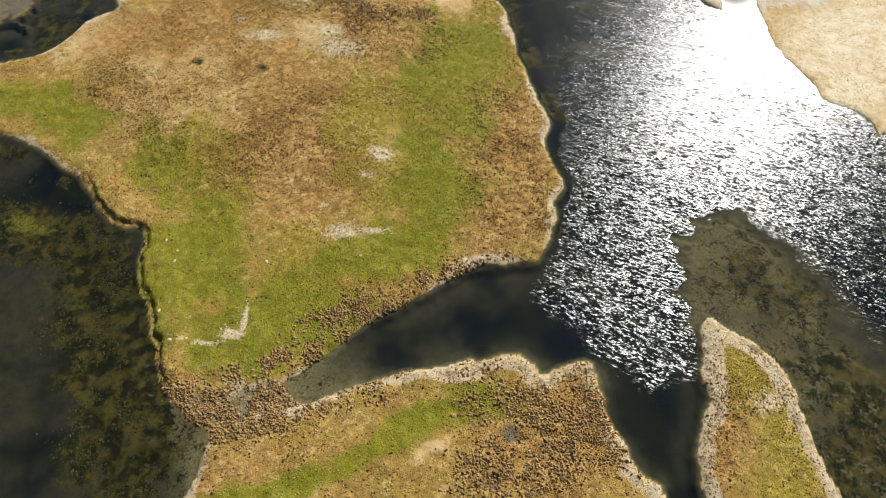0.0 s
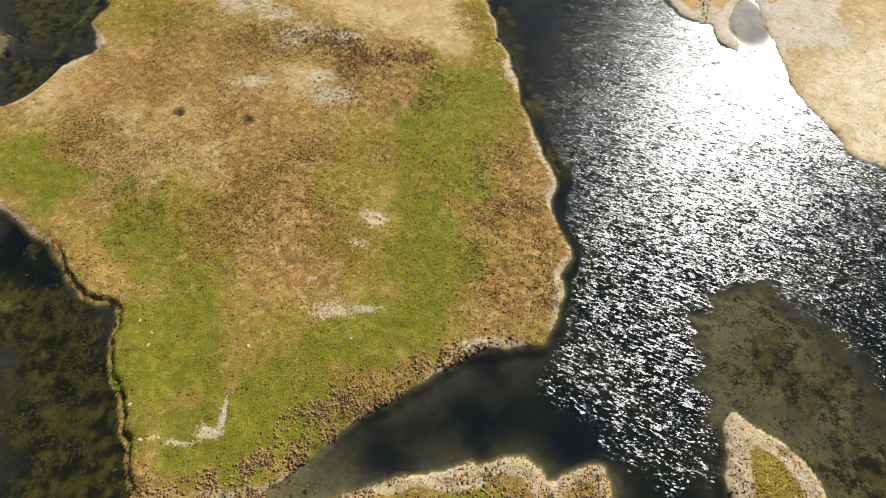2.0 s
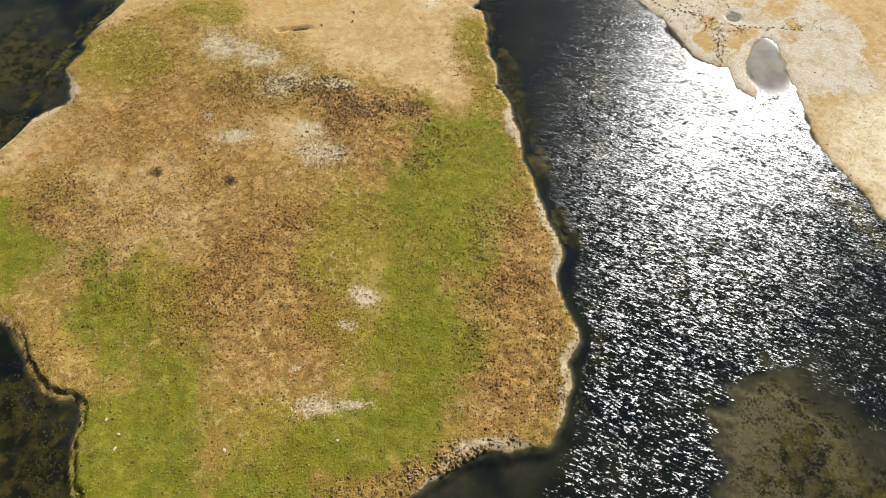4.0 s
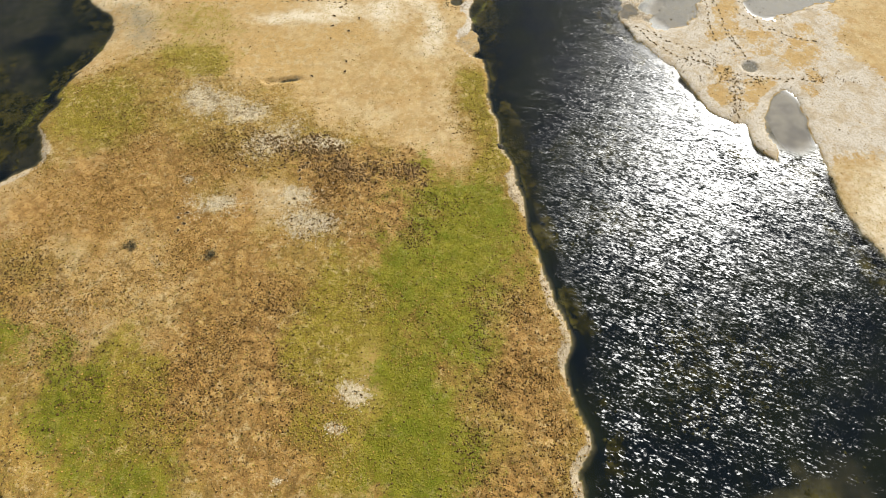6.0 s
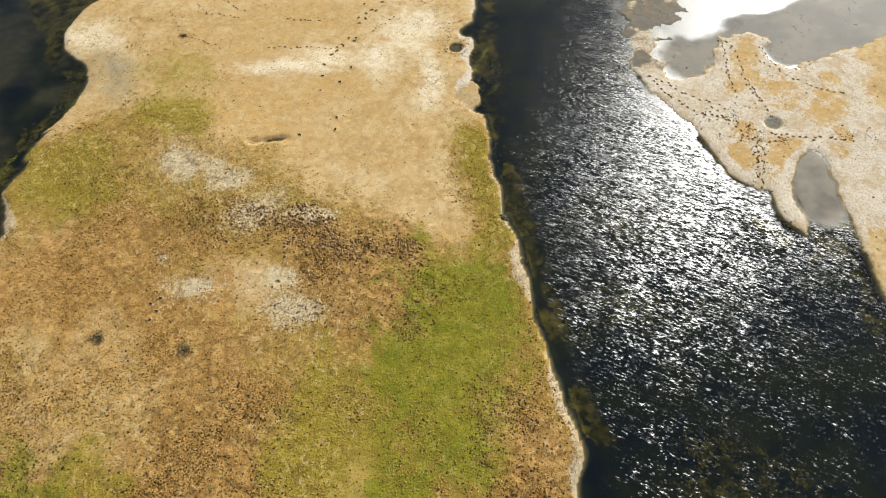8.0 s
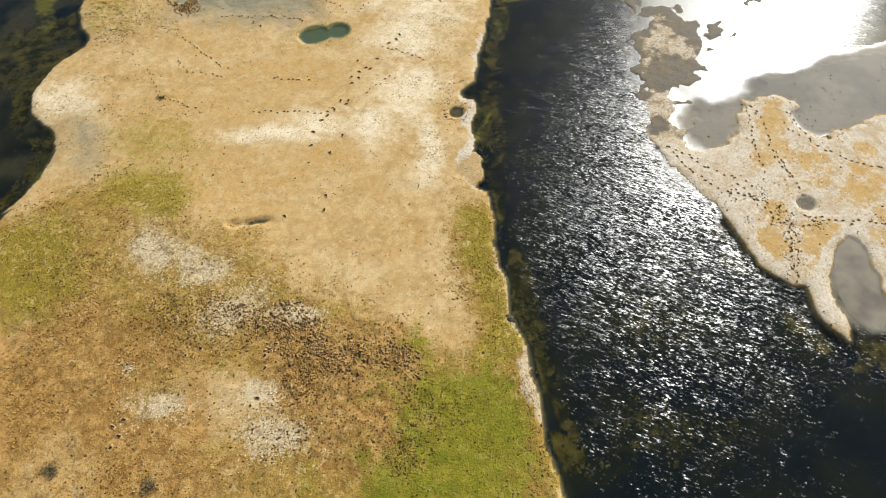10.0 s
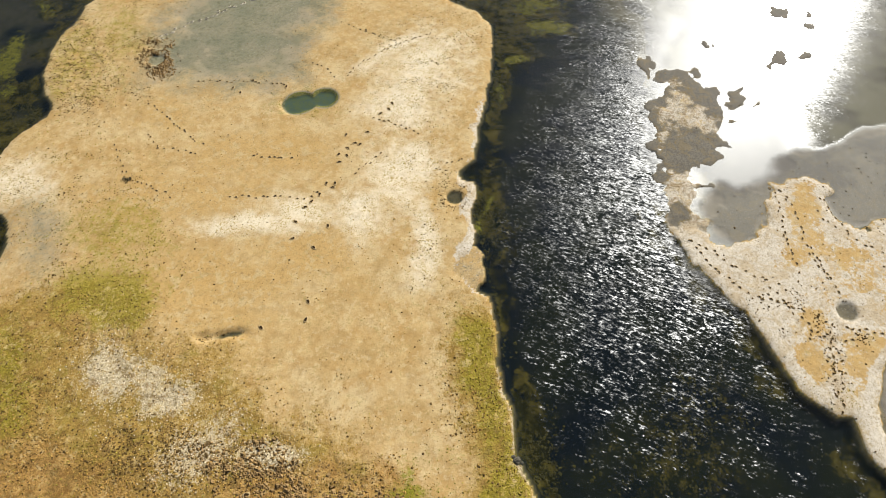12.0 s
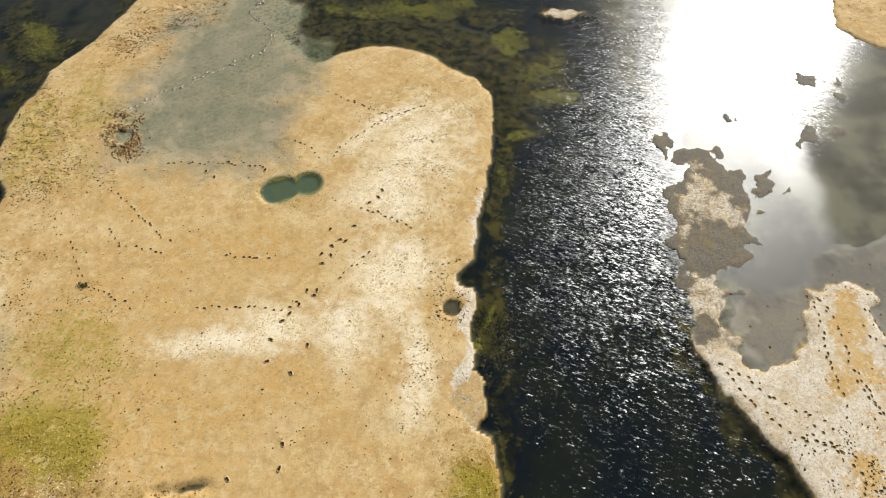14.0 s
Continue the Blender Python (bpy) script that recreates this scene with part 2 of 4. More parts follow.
def make_water():
    """Clear water: wind ripples as tilted facets, a film whose roughness stands for the finest capillary waves."""
    n = Net("rippled_water")
    mask = n.add("ShaderNodeAttribute", attribute_name="ripple").outputs["Fac"]
    film = n.add("ShaderNodeAttribute", attribute_name="film").outputs["Fac"]
    frayed = n.math("MULTIPLY_ADD", n.noise(2.4, 5, 0.7), 0.9, n.math("MULTIPLY_ADD", n.noise(0.6, 3), 0.5, -0.70))
    mask = n.math("MULTIPLY", n.span(n.math("ADD", mask, n.math("MULTIPLY", frayed, 0.65)), 0.0, 0.85), n.math("MAXIMUM", mask, 0.35))

    def slopes(scale, turn, down, cross, detail):
        aligned = n.add("ShaderNodeVectorRotate", rotation_type="Z_AXIS")
        n.put(aligned.inputs["Vector"], n.place)
        aligned.inputs["Angle"].default_value = turn
        size = n.add("ShaderNodeVectorMath", operation="MULTIPLY")
        n.put(size.inputs[0], aligned.outputs[0])
        size.inputs[1].default_value = scale
        node = n.add("ShaderNodeTexNoise")
        n.put(node.inputs["Vector"], size.outputs[0])
        for key, value in (("Scale", 1.0), ("Detail", detail), ("Roughness", 0.6), ("Distortion", 0.35)):
            node.inputs[key].default_value = value
        centred = n.add("ShaderNodeVectorMath", operation="SUBTRACT")
        n.put(centred.inputs[0], node.outputs["Color"])
        centred.inputs[1].default_value = (0.5, 0.5, 0.5)
        steep = n.add("ShaderNodeVectorMath", operation="MULTIPLY")
        n.put(steep.inputs[0], centred.outputs[0])
        steep.inputs[1].default_value = (cross, down, 0)
        back = n.add("ShaderNodeVectorRotate", rotation_type="Z_AXIS")
        n.put(back.inputs["Vector"], steep.outputs[0])
        back.inputs["Angle"].default_value = -turn
        return back.outputs[0]

    def added(a, b):
        node = n.add("ShaderNodeVectorMath", operation="ADD")
        n.put(node.inputs[0], a)
        n.put(node.inputs[1], b)
        return node.outputs[0]

    chop = added(slopes((3.4, 9.5, 1), 0.42, 0.98, 0.30, 1.2), slopes((8.5, 15.0, 1), 0.12, 0.76, 0.44, 1.5))
    chop = added(chop, slopes((0.6, 1.5, 1), 0.3, 0.24, 0.14, 1.0))
    gust = n.span(n.noise(0.22, 3), 0.32, 0.68, 0.75, 1.2)
    puff = n.span(n.noise(1.1, 3, 0.6), 0.32, 0.68, 0.7, 1.3)
    tilt = n.add("ShaderNodeVectorMath", operation="SCALE")
    n.put(tilt.inputs[0], chop)
    n.put(tilt.inputs["Scale"], n.math("MULTIPLY", mask, n.math("MULTIPLY", gust, puff)))
    unit = n.add("ShaderNodeVectorMath", operation="NORMALIZE")
    n.put(unit.inputs[0], added(tilt.outputs[0], (0, 0, 1)))
    normal = unit.outputs[0]
    facing = n.add("ShaderNodeLayerWeight")
    n.put(facing.inputs["Normal"], normal)
    fresnel = n.math("MULTIPLY_ADD", n.math("POWER", facing.outputs["Facing"], 5.0), 0.965, 0.035)
    wind, calm = n.add("ShaderNodeBsdfGlossy", distribution="BECKMANN"), n.add("ShaderNodeBsdfGlossy", distribution="GGX")
    for node in (wind, calm):
        n.put(node.inputs["Roughness"], film)
        n.put(node.inputs["Normal"], normal)
    gloss = n.add("ShaderNodeMixShader")
    n.put(gloss.inputs[0], n.span(film, 0.335, 0.41))
    n.put(gloss.inputs[1], wind.outputs[0])
    n.put(gloss.inputs[2], calm.outputs[0])
    clear = n.add("ShaderNodeBsdfTransparent")
    n.put(clear.inputs["Color"], n.mix(n.span(film, 0.42, 0.54), (0.78, 0.82, 0.78), (0.95, 0.96, 0.94)))
    both = n.add("ShaderNodeMixShader")
    n.put(both.inputs[0], fresnel)
    n.put(both.inputs[1], clear.outputs[0])
    n.put(both.inputs[2], gloss.outputs[0])
    n.put(n.out.inputs["Surface"], both.outputs[0])
    return n.mat


def make_plain(name, dark, light, rough=0.85, scale=8.0, relief=0.02):
    """A surface between two tones, each loose piece with a tone of its own."""
    n = Net(name)
    chance = n.add("ShaderNodeNewGeometry").outputs["Random Per Island"]
    tone = n.math("MULTIPLY_ADD", chance, 0.75, n.math("MULTIPLY", n.noise(scale, 3), 0.4), clamp=True)
    return n.finish(n.mix(tone, dark, light), rough, n.bump(n.noise(scale * 3, 3), 0.6, relief), 0.12)


GROUND, WATER = make_ground(), make_water()
GREEN_TUFT = make_plain("green_grass", (0.045, 0.06, 0.005), (0.25, 0.25, 0.016))
OLIVE_TUFT = make_plain("olive_grass", (0.15, 0.12, 0.012), (0.36, 0.28, 0.045))
DRY_TUFT = make_plain("dry_grass", (0.19, 0.105, 0.024), (0.46, 0.275, 0.072))
PALE_TUFT = make_plain("bleached_grass", (0.40, 0.31, 0.17), (0.80, 0.70, 0.50))
HUMMOCK = make_plain("trodden_hummock", (0.11, 0.066, 0.024), (0.34, 0.215, 0.088))
CLOD = make_plain("dark_clods", (0.045, 0.026, 0.008), (0.16, 0.096, 0.031))
WET_MUD = make_plain("wet_mud", (0.022, 0.012, 0.005), (0.05, 0.03, 0.012), 0.95)
RIM_MUD = make_plain("dried_mud_rim", (0.34, 0.23, 0.10), (0.46, 0.33, 0.165))
PALE_RIM = make_plain("pale_silt_rim", (0.42, 0.36, 0.26), (0.62, 0.55, 0.42))
STONE = make_plain("pale_stone", (0.32, 0.25, 0.14), (0.55, 0.46, 0.31))
WATER_WEED = make_plain("water_weed", (0.030, 0.028, 0.010), (0.085, 0.066, 0.016))
DARK_STONE = make_plain("dark_stone", (0.03, 0.026, 0.02), (0.11, 0.095, 0.07))
TWIG = make_plain("grey_twig", (0.06, 0.05, 0.035), (0.14, 0.11, 0.08))
SHRUB_LEAF = make_plain("shrub_leaf", (0.05, 0.042, 0.018), (0.20, 0.165, 0.085))

# ---- the plan: shorelines, then patches of cover as (x, y, long half, short half, turn) ----
WEST_BANK = [
    (-11.2, 7.2), (-11.7, 7.6), (-12.6, 9.5), (-13.3, 11.2), (-14.2, 13.1), (-14.8, 14.3), (-14.6, 15.6), (-14.9, 16.2), (-16.3, 16.3), (-17.3, 17.0),
    (-18.5, 18.6), (-20.4, 20.4), (-23.1, 22.3), (-25.5, 23.2), (-34.0, 26.0), (-38.0, 29.0), (-28.1, 29.4), (-26.1, 30.1), (-24.7, 31.4), (-23.6,
    34.2), (-22.1, 35.1), (-22.6, 37.0), (-23.5, 38.4), (-22.8, 40.5), (-23.3, 40.9), (-22.4, 43.5), (-23.0, 42.7), (-22.1, 44.3), (-21.6, 46.0),
    (-21.7, 47.8), (-22.7, 49.4), (-24.1, 50.2), (-24.8, 51.2), (-25.2, 52.8), (-24.6, 55.4), (-23.2, 57.0), (-23.1, 58.0), (-24.4, 59.3), (-25.2,
    62.5), (-25.5, 64.3), (-25.0, 66.6), (-24.6, 69.5), (-23.0, 71.8), (-22.3, 74.5), (-21.3, 77.0),
]
NORTH_SHORE = [
    (-21.0, 84.0), (-12.0, 84.0), (-13.5, 77.1), (-10.2, 72.8), (-7.1, 69.5), (-5.1, 70.4), (-2.8, 71.3), (0.5, 70.9), (2.4, 69.3), (4.7, 67.1), (5.3,
    66.0), (5.4, 63.1), (5.0, 60.7), (4.6, 58.5), (4.1, 55.8), (3.6, 53.8), (3.5, 52.8), (2.6, 52.1), (2.8, 51.4), (3.7, 51.2), (3.8, 50.2), (3.2,
    49.3), (3.4, 48.1), (3.5, 47.1), (2.5, 46.0), (2.3, 45.3), (3.2, 44.3), (4.0, 43.7),
]
EAST_SHORE = [
    (4.4, 41.9), (4.2, 40.1), (4.7, 38.1), (4.8, 36.0), (5.2, 35.3), (5.4, 34.4), (5.6, 32.5), (5.9, 31.0), (5.8, 30.8), (6.2, 28.6), (6.7, 26.6),
    (7.3, 24.8), (7.4, 23.9), (6.9, 22.5), (6.9, 21.5), (7.4, 20.2), (7.8, 19.1), (7.5, 18.5), (6.9, 17.9), (7.0, 17.1), (6.5, 15.2), (5.8, 14.4),
    (4.4, 13.9), (2.8, 14.0), (1.3, 13.3), (0.2, 12.3), (-1.7, 11.5), (-3.5, 10.2), (-4.9, 8.9), (-6.1, 8.0), (-7.5, 7.3), (-8.7, 7.2), (-10.2, 7.0),
]
SOUTH_LAND = [
    (-6.7, 6.9), (-4.7, 7.0), (-3.3, 7.6), (-1.3, 8.3), (1.0, 8.8), (2.1, 9.1), (2.6, 8.9), (4.3, 9.3), (4.9, 8.9), (5.2, 8.2), (5.6, 8.2), (6.5,
    8.7), (7.7, 9.1), (7.9, 7.8), (8.0, 6.4), (8.7, 5.1), (8.8, 4.2), (9.9, 3.3), (9.5, 0.0), (9.0, -14.0), (-14.0, -14.0), (-9.6, 3.2), (-9.4, 4.3),
    (-9.1, 5.3), (-8.5, 6.2),
]
MUD_NECK = [
    (-11.4, 7.3), (-8.9, 7.9), (-6.6, 8.1), (-5.5, 7.2), (-6.1, 6.5), (-7.9, 5.4), (-9.0, 5.2), (-9.2, 6.1), (-10.2, 6.5),
]
SPIT = [
    (11.3, 3.1), (11.6, 5.1), (12.5, 6.8), (12.7, 8.8), (13.1, 10.7), (13.6, 11.2), (14.7, 10.4), (15.7, 9.5), (16.6, 8.3), (16.6, 6.8), (16.7, 4.9),
    (17.0, 3.3), (17.0, -14.0), (12.0, -14.0),
]
EAST_BANK = [
    (14.8, 48.0), (14.0, 48.7), (14.0, 47.2), (14.7, 45.3), (15.0, 45.4), (16.0, 43.3), (16.7, 42.7), (16.8, 41.4), (17.3, 39.9), (17.7, 38.6), (18.9,
    37.9), (19.7, 37.7), (19.4, 36.0), (20.1, 35.1), (20.7, 34.5), (20.9, 35.7), (20.7, 37.2), (20.9, 38.2), (21.9, 39.9), (22.9, 40.7), (23.5, 40.1),
    (23.3, 38.5), (23.3, 35.2), (23.1, 32.5), (23.1, 31.3), (23.4, 29.5), (23.7, 29.3), (24.4, 27.1), (24.5, 25.5), (26.0, 24.9), (26.8, 23.9), (26.5,
    22.3), (31.0, 26.0), (48.0, 24.0), (70.0, 30.0), (70.0, 62.0), (45.0, 58.0),
]
PAN_SHORE = [
    (25.6, 47.9), (23.6, 48.1), (23.1, 49.1), (23.5, 50.7), (23.0, 51.4), (21.7, 51.4), (20.0, 50.4), (19.0, 48.0), (19.2, 49.0), (18.6, 47.7), (17.9,
    46.8), (16.5, 46.9), (15.9, 47.4), (15.6, 48.2),
]
MUD_FLAT = [
    (14.7, 57.8), (15.5, 59.1), (16.0, 60.2), (17.8, 61.3), (18.7, 60.6), (18.8, 59.6), (19.7, 59.5), (19.9, 58.6), (19.3, 57.3), (19.1, 55.7), (18.7, 53.8),
    (17.9, 52.4), (16.8, 51.4), (16.3, 49.5), (16.1, 48.0), (15.0, 47.2), (14.3, 46.9), (13.9, 48.4), (13.8, 50.2), (13.6, 52.5), (13.7, 55.1),
]
GREY_FLAT = [
    (16.1, 49.0), (17.2, 51.1), (18.2, 50.5), (19.4, 50.8), (21.1, 52.4), (23.1, 53.4), (24.8, 53.6), (26.6, 54.6), (28.8, 55.2), (45.0, 60.0), (45.0,
    52.0), (25.4, 47.5), (23.5, 47.9), (22.7, 50.7), (21.1, 50.7), (18.8, 47.3), (16.8, 46.6),
]
FAR_EAST = [
    (30.4, 73.2), (31.0, 71.5), (32.8, 69.6), (50.0, 66.0), (55.0, 90.0), (40.0, 95.0),
]
SAND_EDGE = [
    (-22.4, 41.4), (-19.6, 43.9), (-16.6, 44.4), (-12.9, 44.0), (-10.3, 41.8), (-6.7, 38.6), (-3.6, 36.3), (-0.8, 35.7), (1.9, 33.9), (2.9, 35.0),
    (2.0, 38.8), (3.3, 42.7), (5.2, 43.1), (12.0, 60.0), (5.0, 95.0), (-45.0, 95.0), (-45.0, 45.0),
]
SHELF = [
    (12.5, 13.9), (12.9, 15.6), (13.8, 16.4), (15.5, 17.8), (17.6, 17.5), (18.7, 15.3), (19.8, 13.6), (20.3, 11.1), (21.0, 8.8), (24.0, 9.0), (24.0,
    -14.0), (14.0, -14.0), (13.0, 6.0), (13.1, 11.1), (12.9, 12.3),
]
WET_FLAT = [
    (-17.7, 60.3), (-18.6, 63.2), (-17.8, 66.3), (-17.7, 73.0), (-14.4, 77.1), (-12.0, 84.0), (-9.0, 78.0), (-7.1, 69.5), (-8.2, 64.5), (-7.6, 60.5),
    (-10.1, 59.7), (-14.2, 59.8), (-15.8, 61.0),
]
MARSH = [
    (-13.1, 77.1), (-9.6, 74.1), (-6.5, 69.2), (-4.7, 70.7), (-1.5, 71.2), (1.3, 70.2), (2.8, 68.4), (5.1, 67.4), (6.4, 65.7), (7.3, 69.1), (6.1,
    72.3), (1.3, 74.2), (-3.8, 74.7), (-7.6, 78.5),
]
LUSH = [
    (-11.8, 14.0, 4.96, 2.75, 110), (-8.5, 10.0, 4.27, 2.07, 176), (-5.0, 11.5, 2.96, 2.42, 20), (-1.6, 15.0, 3.84, 1.86, 18), (0.6, 19.1, 4.22, 2.36,
    90), (1.2, 28.3, 5.88, 2.91, 90), (-15.7, 20.8, 3.05, 1.68, 113), (-21.8, 24.2, 3.55, 1.88, 148), (-25.9, 25.9, 2.63, 1.6, 163), (2.5, 7.3, 1.63,
    0.8, 0), (-1.1, 5.4, 4.07, 0.66, 21), (-5.7, 3.8, 3.6, 0.67, 14), (2.7, 30.4, 3.56, 2.87, 86), (-14.9, 20.4, 2.52, 1.3, 96), (0.6, 21.3, 3.68,
    1.14, 91),
]
TAN = [
    (-8.0, 31.9, 3.2, 1.2, 175), (-2.3, 22.4, 2.2, 0.9, 92),
    (-21.4, 31.8, 4.55, 3.21, 156), (-22.4, 31.8, 4.12, 2.65, 161), (-20.9, 31.8, 3.59, 2.37, 136), (0.3, 4.9, 0.95, 0.28, 19),
]
ALGAE = [
    (-27.2, 73.2, 3.22, 1.17, 127), (-27.9, 69.4, 1.27, 0.74, 129), (6.9, 71.7, 1.93, 1.6, 79), (8.6, 69.1, 1.94, 1.31, 2), (8.9, 66.2, 1.49, 1.09,
    5), (7.0, 62.1, 0.77, 0.48, 1), (5.4, 58.5, 1.28, 0.46, 86), (0.4, 75.8, 7.26, 1.3, 178), (-21.1, 17.1, 2.35, 0.83, 165), (-21.7, 43.5, 2.75,
    0.63, 84), (-28.0, 63.1, 3.88, 0.9, 114), (10.9, 31.0, 2.73, 0.47, 4), (4.6, 49.7, 1.22, 0.33, 86), (-23.7, 38.7, 2.87, 0.42, 84),
]
OLIVE = [
    (17.5, 39.7, 1.45, 0.45, 126), (19.5, 38.2, 1.0, 0.36, 154), (19.5, 35.1, 1.12, 0.4, 133), (15.3, 44.0, 1.24, 0.34, 114),
    (-12.4, 20.4, 3.75, 1.87, 107), (-4.0, 23.8, 4.07, 1.69, 95), (-6.0, 13.4, 2.61, 2.19, 118), (-1.9, 22.0, 5.06, 1.65, 93), (3.3, 40.1, 3.08, 0.83,
    88), (4.4, 35.6, 2.61, 0.75, 73), (14.9, 8.3, 1.79, 1.33, 44), (15.3, 5.1, 2.42, 1.33, 63), (-4.6, 23.4, 3.02, 1.31, 98), (-15.0, 44.6, 2.5, 1.85,
    149), (-23.8, 62.8, 4.93, 2.85, 124), (-21.0, 65.8, 3.04, 1.97, 128), (-21.0, 39.3, 3.64, 2.55, 147), (-16.0, 48.3, 3.36, 1.66, 171), (3.4, 42.1,
    1.31, 1.06, 83), (-6.6, 58.1, 2.05, 1.4, 170),
]
BROWN = [
    (-9.0, 23.4, 5.41, 3.63, 107), (-16.4, 31.8, 6.59, 3.41, 174), (-17.9, 24.8, 3.12, 2.19, 127), (-2.2, 31.1, 3.4, 2.27, 95), (0.1, 26.7, 2.99,
    1.42, 91), (4.1, 16.8, 2.2, 2.07, 55), (5.6, 22.0, 3.43, 1.32, 85), (5.3, 5.4, 2.92, 2.45, 15), (-2.8, 32.4, 2.83, 1.93, 175), (-7.9, 21.3, 3.5,
    2.81, 151), (-16.1, 34.1, 5.44, 2.4, 174), (-2.8, 33.7, 3.67, 1.87, 177), (-7.4, 19.1, 3.49, 2.32, 173), (12.7, 5.1, 2.11, 0.91, 71), (5.2, 21.2,
    2.98, 1.5, 83), (-13.2, 29.9, 6.15, 3.43, 172), (-8.1, 4.1, 1.51, 1.18, 17),
]
CRUST = [
    (-13.5, 40.2, 2.0, 1.58, 144), (-11.0, 39.3, 1.77, 1.32, 163), (-9.1, 36.6, 1.85, 1.39, 22), (-6.1, 36.1, 1.53, 0.65, 178), (-10.9, 31.9, 1.45, 0.89, 172),
    (-6.8, 32.1, 1.91, 0.82, 178), (-5.5, 30.6, 1.71, 0.94, 176), (-13.0, 33.6, 0.44, 0.35, 140), (-2.4, 21.3, 0.9, 0.5, 176),
    (-2.9, 19.8, 0.5, 0.3, 177), (-5.0, 17.6, 0.36, 0.25, 174), (-3.9, 15.8, 1.1, 0.5, 10), (-2.6, 16.1, 0.85, 0.3, 179), (-8.6, 10.3, 0.5, 0.26, 175),
    (-8.4, 11.2, 0.8, 0.17, 100), (-9.8, 9.9, 0.7, 0.10, 179), (-11.0, 10.0, 0.25, 0.1, 176), (15.0, 6.7, 1.29, 0.6, 34),
]
CREAM = [
    (27.0, 27.0, 3.4, 2.6, 60), (31.5, 30.0, 5.0, 4.0, 50),
    (-1.0, 57.7, 2.3, 2.0, 28), (-0.7, 52.4, 3.2, 1.7, 79), (-2.6, 49.5, 1.7, 1.5, 56), (0.5, 48.0, 2.7, 0.8, 91), (-8.7, 48.4, 2.4, 0.8, 177),
    (0.6, 61.2, 3.8, 2.7, 70), (-1.5, 63.4, 3.2, 0.8, 40), (-6.0, 49.3, 2.6, 0.9, 178),
    (-23.2, 51.7, 2.34, 1.44, 162), (28.1, 32.1, 5.9, 3.71, 52),
]
OCHRE = [
    (-8.5, 45.3, 4.6, 1.8, 175), (-13.5, 43.8, 3.0, 2.0, 170), (-12.0, 50.8, 4.6, 1.3, 178), (-5.5, 46.6, 2.8, 1.6, 170), (-15.5, 56.8, 2.2, 1.6, 110),
    (-9.0, 54.0, 5.18, 1.44, 178), (-10.6, 43.3, 3.84, 1.92, 175), (-15.5, 50.1, 3.48, 1.79, 171), (-10.3, 44.9, 4.11, 2.17, 173), (1.3, 49.8, 1.83,
    0.84, 90), (21.1, 48.0, 2.74, 1.26, 65), (18.6, 40.3, 1.43, 0.99, 25), (18.9, 43.5, 1.9, 1.36, 33), (21.6, 49.1, 1.98, 0.98, 59), (27.2, 28.7,
    3.54, 1.97, 58), (-16.3, 25.3, 3.05, 1.96, 117), (-13.9, 27.2, 3.06, 1.87, 117), (-11.4, 19.3, 0.66, 0.43, 111),
]
PUGGED = [
    (-8.7, 6.9, 2.62, 1.16, 13), (4.9, 5.8, 3.16, 2.08, 4), (-2.6, 8.6, 5.15, 0.68, 21), (-19.0, 27.4, 2.44, 1.81, 144), (-1.6, 32.0, 4.18, 2.54,
    156), (-4.6, 35.1, 5.22, 1.25, 168), (-0.3, 13.0, 4.02, 0.69, 20), (5.1, 17.5, 4.01, 1.83, 85), (-8.5, 22.5, 4.85, 3.56, 110), (4.3, 21.5, 4.9,
    2.02, 85), (-25.4, 64.9, 8.42, 3.05, 131), (2.6, 3.8, 1.39, 0.64, 0), (-11.1, 36.4, 2.55, 1.48, 172), (-18.2, 75.1, 5.58, 2.63, 58), (-16.2, 22.5,
    2.44, 1.8, 130), (-17.5, 62.9, 1.91, 1.28, 125),
]
HUMMOCKY = [
    (-5.7, 9.2, 2.4, 0.6, 26), (-3.1, 11.5, 2.4, 0.6, 26), (-0.2, 13.2, 1.6, 0.7, 18), (-9.2, 7.9, 2.0, 0.65, 14), (-7.1, 6.5, 2.2, 0.9, 18), (-3.2, 7.2, 1.5, 0.35, 14), (-0.9, 8.4, 1.5, 0.35, 14),
    (5.1, 5.4, 3.13, 2.04, 4), (-8.6, 6.7, 2.61, 1.15, 13), (-0.6, 12.8, 3.99, 0.56, 20), (-17.9, 62.7, 1.55, 1.07, 129), (2.6, 3.8, 1.39, 0.64, 0), (-2.8, 7.8, 4.28, 0.58, 19), (-4.6, 35.1, 3.31, 0.98, 168),
]
DAMP = [
    (-20.4, 48.0, 2.23, 1.11, 117), (-7.0, 7.0, 0.96, 0.52, 12),
]
OCHRE_EAST = [
    (21.6, 49.6, 1.84, 1.25, 55), (21.0, 46.3, 1.86, 1.06, 63), (22.6, 45.7, 2.26, 1.62, 38), (24.2, 44.0, 2.35, 1.58, 43), (19.4, 42.8, 1.26, 0.84,
    56), (18.2, 39.9, 1.84, 1.04, 64), (20.9, 40.2, 1.9, 1.29, 22), (26.5, 46.9, 1.37, 0.93, 36), (24.7, 41.3, 1.99, 0.81, 62), (21.0, 44.0, 1.86,
    1.34, 41),
]
BLEACHED = [
    (16.4, 57.3, 2.69, 0.98, 73), (17.3, 55.7, 1.28, 0.86, 60), (15.2, 54.6, 0.6, 0.43, 60), (15.2, 51.2, 1.31, 0.82, 9), (15.8, 50.1, 1.03, 0.65, 62),
    (15.4, 47.9, 1.09, 0.7, 12), (14.5, 50.8, 1.48, 0.9, 29),
]
